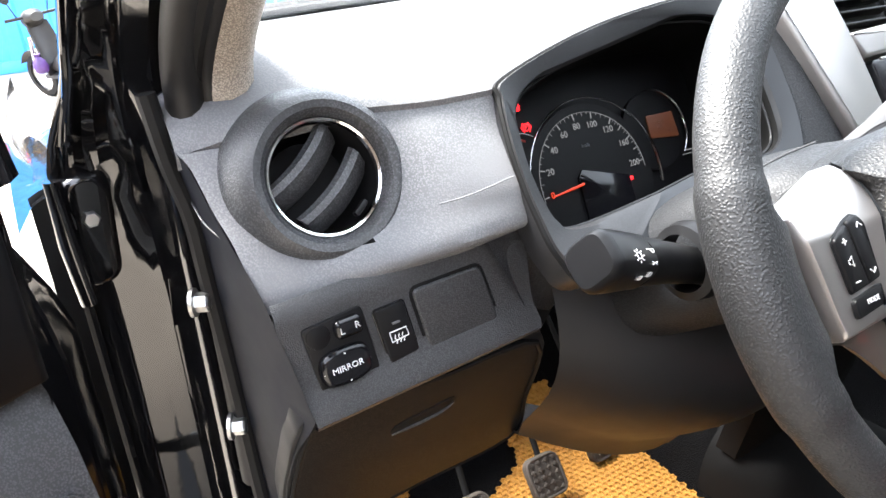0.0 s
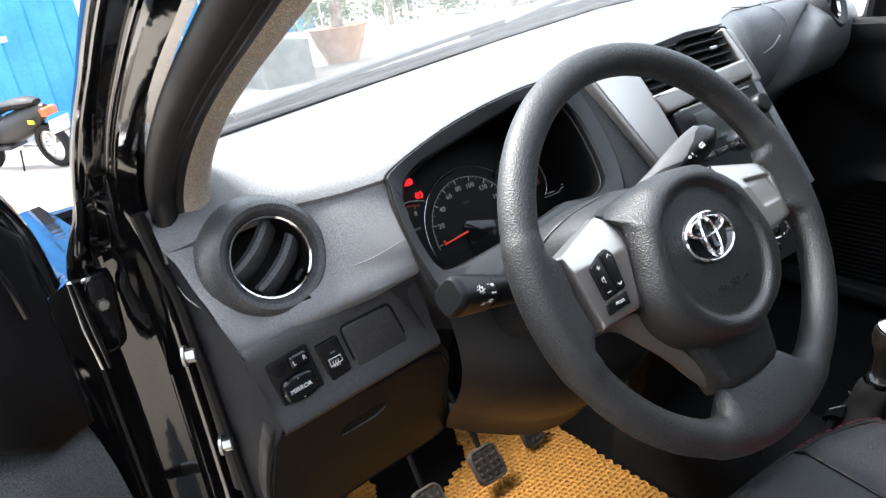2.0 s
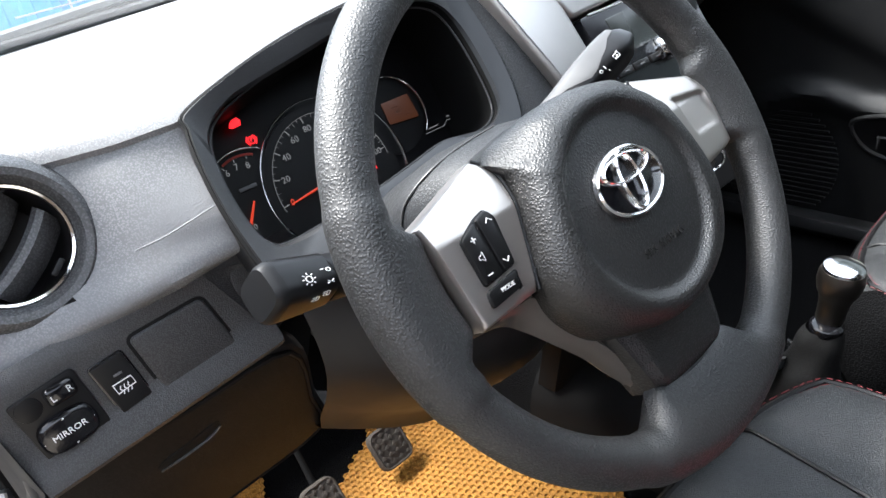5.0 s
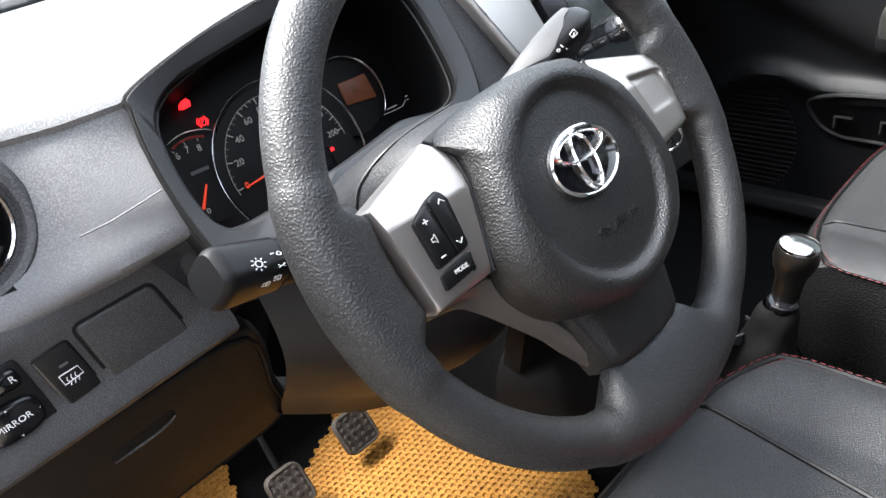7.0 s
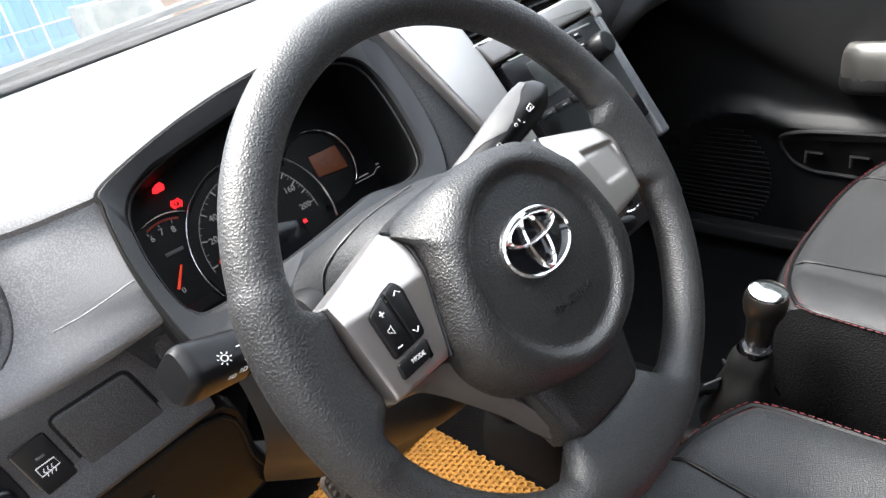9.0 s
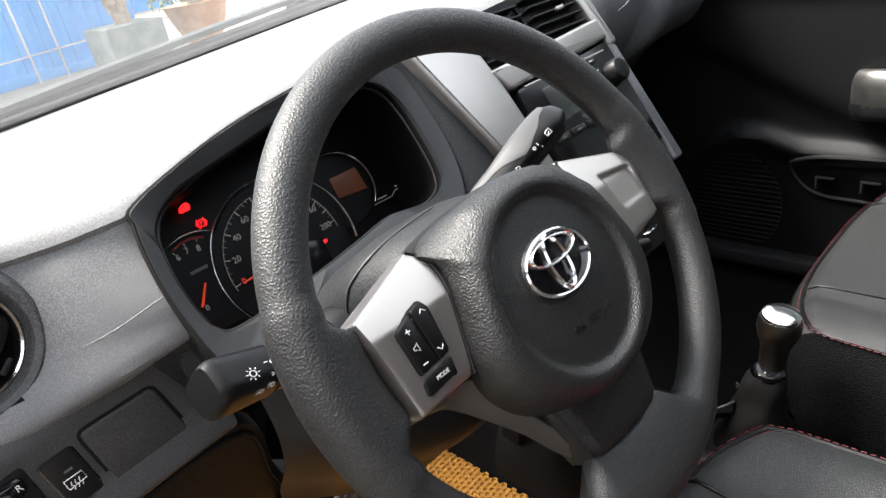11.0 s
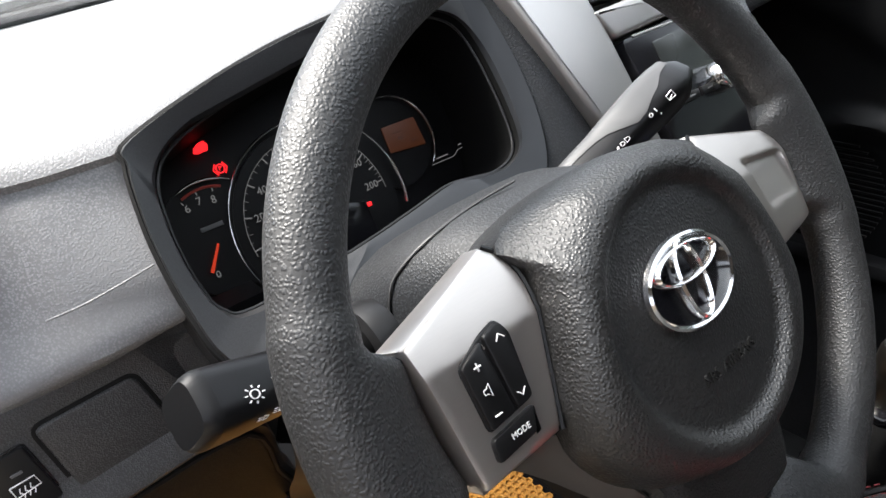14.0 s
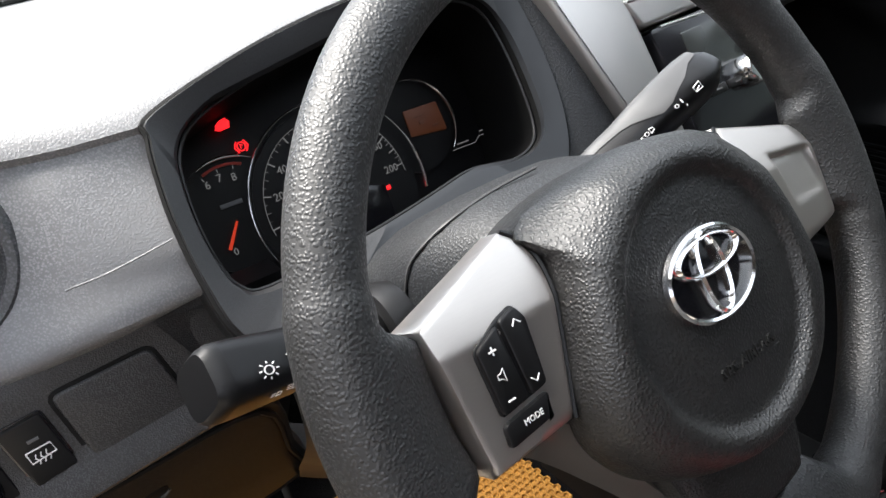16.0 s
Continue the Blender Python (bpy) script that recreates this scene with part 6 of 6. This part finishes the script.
win = thing("window_1", (1.35, 10.1, 1.7), "white framed two-pane window in the blue wall", "window", kind="structure")
M_wf = plastic("white window frame", (.75, .75, .73), .5)
for w_, h_, cx_, cy_ in ((.95, .10, 1.42, .90), (.95, .10, 1.42, 1.95), (.10, 1.05, .99, 1.42), (.10, 1.05, 1.85, 1.42), (.05, .95, 1.42, 1.42)):
    part("frame", move(box((cx_, cy_, .06), (w_, h_, .06), .008), WX), M_wf, win)
for cx_ in (1.22, 1.62):
    part("pane", move(box((cx_, 1.42, .045), (.36, .96, .008), .001), WX), plastic("dark blue glass", (.01, .02, .08), .08, wear=False), win)

# open-air rack with laundry
rack = thing("clothes_rack", (2.4, 10.0, 0), "steel pole clothes rack against the blue wall", "rack")
for x in (2.15, 2.55, 4.6):
    part("pole", move(tube([(x, 0, .25), (x - .05, 2.6, .25)], .016, 10), WX), M_steel, rack)
part("rail", move(tube([(1.4, .35, .30), (4.6, .42, .30)], .012, 8), WX), M_steel, rack)
part("rail", move(tube([(2.0, 2.35, .25), (4.7, 2.35, .25)], .012, 8), WX), M_steel, rack)
rnd = random.Random(7)
for x, c, l, nm in ((2.75, (.75, .74, .72), .75, "white"), (3.0, (.62, .55, .42), .95, "beige"), (3.25, (.05, .05, .06), .9, "dark"), (3.6, (.10, .10, .13), 1.1, "dark grey"), (3.95, (.6, .58, .55), .8, "pale"), (4.25, (.06, .07, .10), 1.0, "navy")):
    rows = [[(x + .28 * (u - .5) * (1 + .25 * v) + rnd.uniform(-.01, .01), 2.33 - l * v, .25 + .04 * math.sin(8 * u + 3 * v) + rnd.uniform(-.012, .012)) for u in np.linspace(0, 1, 9)] for v in np.linspace(0, 1, 7)]
    solid("shirt", move(thick(rows, (0, 0, -.02)), WX), two_tone(nm + " cloth", c, tuple(q * .8 for q in c), 6, .9), nm + " shirt hanging on the steel rack", "laundry", "laundry")
solid("white_board", move(box((4.95, 1.7, .1), (.8, 1.5, .05), .01), WX), M_wf, "white board leaning by the blue wall", "board")

JM = Matrix.Translation((.72, 8.60, 0)) @ Matrix.Rotation(radians(8), 4, 'Y') @ Matrix.Scale(.62, 4)
jug = thing("jug", (.72, 8.60, 0), "yellow plastic jug with dark cap on the ground", "jug")
part("body", move(lathe([(.10, 0), (.13, .03), (.13, .24), (.10, .34), (.05, .40)], 24), JM), plastic("yellow plastic", (.75, .52, .02), .4), jug)
part("cap", move(lathe([(.05, .40), (.055, .46), (.01, .47)], 20), JM), M_black, jug)
for x, y, w, h, c, lab in ((.40, 8.40, .40, .25, (.20, .15, .11), "brown scrap block lying by the wall"), (.10, 8.45, .30, .20, (.45, .30, .27), "dusty pink sack lying by the wall")):
    rows = []
    for a in np.linspace(0, math.pi, 9):
        rows.append([(x + w * .5 * math.cos(b) * (.3 + .7 * math.sin(a)) + rnd.uniform(-.015, .015), y + .16 * math.sin(b) * (.3 + .7 * math.sin(a)), h * (1 - math.cos(a)) / 2 + rnd.uniform(-.012, .012)) for b in np.linspace(0, 2 * math.pi, 14, endpoint=False)])
    solid("scrap", grid(rows, close_u=True, cap=True), two_tone("scrap", c, tuple(q * .6 for q in c), 8, .9), lab, "scrap", "scrap")

# scooter parked by the wall
def scooter(m):
    s = thing("scooter", tuple(np.array(m)[:3, 3]), "dusty dark grey scooter with orange tail lamp, parked by the wall", "scooter")
    P = lambda name, geo, material, lab="": part(name, move(geo, m), material, s, lab)
    tyre = ring([(.19, -.045), (.255, -.04), (.275, 0), (.255, .04), (.19, .045)], 36)
    for x in (-.62, .62):
        wh = P("wheel", move(tyre, Matrix.Translation((x, 0, .275)) @ Matrix.Rotation(radians(90), 4, 'X')), M_rubber, "dusty black tyre")
        part("rim", move(move(join(ring([(.16, -.02), (.195, -.02), (.195, .02), (.16, .02)], 28), *[tube([(0, 0, 0), (.17 * math.cos(a), .17 * math.sin(a), 0)], .016, 6) for a in np.radians(range(0, 360, 60))]), Matrix.Translation((x, 0, .275)) @ Matrix.Rotation(radians(90), 4, 'X')), m), M_steel, wh)
    M_sc = two_tone("scooter grey", (.007, .007, .008), (.022, .020, .018), 3, .55)
    P("front_shield", thick([[(.34 + .16 * t - .10 * w * w, .17 * w * (1.1 - .3 * t), .32 + .60 * t) for w in np.linspace(-1, 1, 9)] for t in np.linspace(0, 1, 8)], (-.03, 0, 0)), M_sc)
    P("body", grid([[(x, hw * math.cos(a), zc + hz_ * math.sin(a)) for a in np.linspace(0, 2 * math.pi, 18, endpoint=False)] for x, hw, zc, hz_ in ((-.75, .04, .72, .05), (-.60, .10, .66, .12), (-.35, .15, .58, .17), (-.05, .14, .50, .18), (.15, .12, .42, .12), (.30, .08, .40, .06))], close_u=True, cap=True), M_sc, "grey side panels")
    P("seat", tube(spline([(-.66, 0, .80), (-.40, 0, .80), (-.10, 0, .77), (.06, 0, .70)], 5), [.06, .09, .11, .12, .13, .13, .13, .13, .13, .12, .12, .11, .10, .09, .08, .04], 14, .5), M_rubber, "black seat")
    P("fork", join(tube([(.62, .09, .275), (.48, .09, .75)], .022, 8), tube([(.62, -.09, .275), (.48, -.09, .75)], .022, 8)), M_steel)
    P("mudguard", thick([[(.62 + .31 * math.cos(a), w, .275 + .31 * math.sin(a)) for w in (-.07, 0, .07)] for a in np.linspace(.5, 2.9, 12)], (0, 0, .008)), M_sc)
    P("head_fairing", grid([[(x, hw * math.cos(a), z + hz_ * math.sin(a)) for a in np.linspace(0, 2 * math.pi, 16, endpoint=False)] for x, z, hw, hz_ in ((.52, .93, .03, .04), (.48, .95, .12, .10), (.40, .97, .14, .10), (.33, .98, .08, .05))], close_u=True, cap=True), M_sc)
    P("handlebar", tube(spline([(.36, -.36, 1.0), (.41, -.15, .99), (.41, .15, .99), (.36, .36, 1.0)], 4), .018, 8), M_black)
    for sg in (-1, 1):
        P("mirror", join(tube([(.40, sg * .2, 1.0), (.38, sg * .27, 1.20)], .007, 6), move(lathe([(.055, 0), (.05, .02), (.01, .03)], 18), frame_at((.38, sg * .27, 1.22), (0, 1, 0), (0, 0, 1)))), M_black)
    P("tail_lamp", move(box((-.78, 0, .69), (.09, .19, .09), .025), Matrix.Identity(4)), plastic("orange lamp plastic", (.75, .09, .02), .25), "orange-red tail lamp")
    P("number_plate", move(box((0, 0, 0), (.012, .27, .17), .004), Matrix.Translation((-.86, 0, .52)) @ Matrix.Rotation(radians(-20), 4, 'Y')), M_wf, "white number plate")
    P("yellow_sticker", box((-.58, .125, .60), (.10, .01, .05), .004), plastic("yellow paint", (.8, .5, .02), .4))
    P("exhaust", tube(spline([(.10, -.12, .22), (-.30, -.15, .24), (-.75, -.16, .34)], 5), [.02] * 4 + [.045] * 7, 12), M_steel)
    P("stand", tube([(-.10, .08, .25), (-.14, .18, .02)], .012, 6), M_black)
    bag = [[(.30 + r * math.cos(a) * (1 + .12 * math.sin(3 * a + 5 * z)), .20 + .8 * r * math.sin(a), z) for a in np.linspace(0, 2 * math.pi, 16, endpoint=False)] for z, r in ((.36, .04), (.38, .08), (.44, .10), (.51, .08), (.56, .03), (.59, .05))]
    P("hanging_bag", grid(bag, close_u=True, cap=True), plastic("purple bag", (.05, .018, .11), .5), "purple plastic bag on the hook")
    P("floorboard", box((.20, 0, .30), (.42, .26, .05), .02), M_sc)


scooter(np.array(Matrix.Translation((-.37, 7.09, 0)) @ Matrix.Rotation(radians(121), 4, 'Z') @ Matrix.Rotation(radians(-7), 4, 'X') @ Matrix.Scale(.76, 4)))

# plants in pots and the hedge
rnd = random.Random(11)
M_leaf = two_tone("leaf green", (.06, .11, .03), (.10, .16, .05), 9, .6)
M_bark = two_tone("bark", (.20, .15, .10), (.32, .26, .2), 8, .9)
M_pot = two_tone("dark concrete", (.10, .13, .12), (.16, .17, .16), 6, .85)
M_clay = two_tone("clay", (.42, .20, .09), (.5, .28, .15), 6, .8)


def leaves(c, r, count, size, seed):
    q = random.Random(seed)
    vs, fs = [], []
    for _ in range(count):
        d = V(q.gauss(0, 1), q.gauss(0, 1), q.gauss(0, .8))
        p = V(*c) + d / np.linalg.norm(d) * V(*r) * q.uniform(.25, 1.0) ** .6 * (1 + .3 * math.sin(5 * d[0]))
        a = V(q.gauss(0, 1), q.gauss(0, 1), q.gauss(0, 1))
        a /= np.linalg.norm(a)
        b = np.cross(a, V(q.gauss(0, 1), q.gauss(0, 1), q.gauss(0, 1)))
        b /= np.linalg.norm(b)
        s = size * q.uniform(.6, 1.4)
        k = len(vs)
        vs += [p - a * s, p + b * s * .4, p + a * s, p - b * s * .4]
        fs.append((k, k + 1, k + 2, k + 3))
    return vs, fs


def tree(x, y, h, crown, label, pot=None, seed=1, size=.07, count=700):
    t = thing("potted_tree" if pot else "tree", (x, y, 0), label, "tree", "trees")
    z0 = .55 if pot else 0
    if pot == "box":
        part("pot", move(box((x, y, .28), (.75, .75, .56), .03), Matrix.Identity(4)), M_pot, t, "square concrete pot")
    elif pot:
        part("pot", move(lathe([(.26, 0), (.40, .30), (.46, .52), (.50, .55), (.42, .56), (.05, .50)], 28), Matrix.Translation((x, y, 0))), M_clay, t, "round clay pot")
    q = random.Random(seed)
    geo = []
    for k in range(5):
        a = k * 1.3 + q.random()
        e = V(x + crown[0] * .6 * math.cos(a), y + crown[1] * .6 * math.sin(a), h - .2 * q.random())
        geo.append(tube(spline([(x + .06 * math.cos(a), y + .06 * math.sin(a), z0 - .03), (x + .10 * math.cos(a * 2), y + .10 * math.sin(a * 3), z0 + (h - z0) * .5), e], 5), [.07 - .005 * i for i in range(11)], 8))
    part("trunk", join(*geo), M_bark, t, "pale knotted trunk")
    part("crown", leaves((x, y, h + crown[2] * .4), crown, count, size, seed), M_leaf, t, "loose small green leaves", smooth=0)


tree(3.05, 9.0, 1.5, (.8, .8, .6), "small potted tree with knotted pale trunk", "box", 2)
tree(4.6, 10.0, 1.45, (.7, .7, .55), "small potted tree in a round clay pot", "round", 3)
tree(9.0, 15.5, 3.2, (1.6, 1.6, 1.3), "slender garden tree beside the hedge", None, 4, .10, 1200)
tree(12.0, 14.0, 3.4, (1.8, 1.6, 1.4), "slender garden tree beside the hedge", None, 5, .10, 1200)
hedge = thing("hedge", (12, 15, 0), "low clipped green hedge along the yard", "hedge", kind="stuff")
for k in range(7):
    part("foliage", leaves((8.0 + 1.5 * k, 17.0 - .9 * k, .55), (.95, .6, .55), 900, .08, 20 + k), M_leaf, hedge, smooth=0)
white = thing("white_building", (7.0, 19, 0), "white rendered building behind the yard", "building")
part("wall", box((7.0, 20.5, 1.8), (5.0, .3, 3.6), .01), two_tone("white render", (.75, .74, .72), (.65, .64, .62), .8, .9), white)
part("blue_door", box((8.6, 20.3, 1.1), (1.2, .1, 2.2), .01), M_blue, white, "blue steel door")
bk = thing("bicycle_stand", (7.2, 12.2, 0), "thin steel stand frame in the yard", "stand")
for x in (6.6, 7.1, 7.6):
    part("hoop", tube(spline([(x, 12.2, 0), (x, 12.2, .9), (x + .35, 12.3, 1.0), (x + .35, 12.3, 0)], 4), .03, 8), M_steel, bk)

# silver car behind, seen in the door mirror
oc = thing("parked_car", (-2.32, -4.3, 0), "silver hatchback parked behind, red tail lamps", "car")
M_car = plastic("silver car paint", (.06, .062, .064), .22, spread=.05, wear=False)
OM = np.array(Matrix.Translation((-2.32, -4.3, 0)) @ Matrix.Rotation(radians(8), 4, 'Z'))
prof = [(0, .30), (.02, .55), (-.02, .85), (-.10, 1.0), (-.45, 1.42), (-1.2, 1.52), (-2.2, 1.45), (-2.9, 1.0), (-3.7, .88), (-3.85, .6), (-3.8, .3)]
rows = [[(x, y * 1.0 - .04 * (abs(x) / .8) ** 4, .3 + (z - .3) * (1 - .10 * (abs(x) / .8) ** 6)) for y, z in [p[1:] for p in spline([(0, *q) for q in prof], 3)]] for x in np.linspace(-.8, .8, 13)]
part("body", move(grid(rows), OM), M_car, oc, "silver body")
part("rear_window", move(thick([[(x, -.11 - .33 * t + .012, 1.02 + .38 * t) for x in np.linspace(-.55 + .1 * t, .55 - .1 * t, 5)] for t in (0, .5, 1)], (0, .012, .01)), OM), M_gloss, oc)
for s in (-1, 1):
    part("tail_lamp", move(thick([[(s * (.36 + .10 * w_ + .05 * t_), -.16 - .22 * t_, 1.08 + .26 * t_) for w_ in (0, .5, 1)] for t_ in (0, .5, 1)], (0, .05, .03)), OM), plastic("red lamp", (.22, .008, .008), .2), oc, "red tail lamp")
    part("wheel", move(move(lathe([(.30, -.10), (.30, .10), (.2, .11), (.02, .10)], 28), Matrix.Translation((s * .74, -.75, .30)) @ Matrix.Rotation(radians(90), 4, 'Y')), OM), M_rubber, oc)
part("bumper", move(box((0, .04, .48), (1.55, .16, .26), .06), OM), M_car, oc)
pl_ = part("number_plate", move(box((0, .055, .78), (.48, .012, .14), .004), OM), M_wf, oc, "white number plate")
part("plate_bars", move(join(*[box((-.16 + .08 * k, .063, .78), (.04, .003, .08), .001) for k in range(5)]), OM), M_black, pl_)
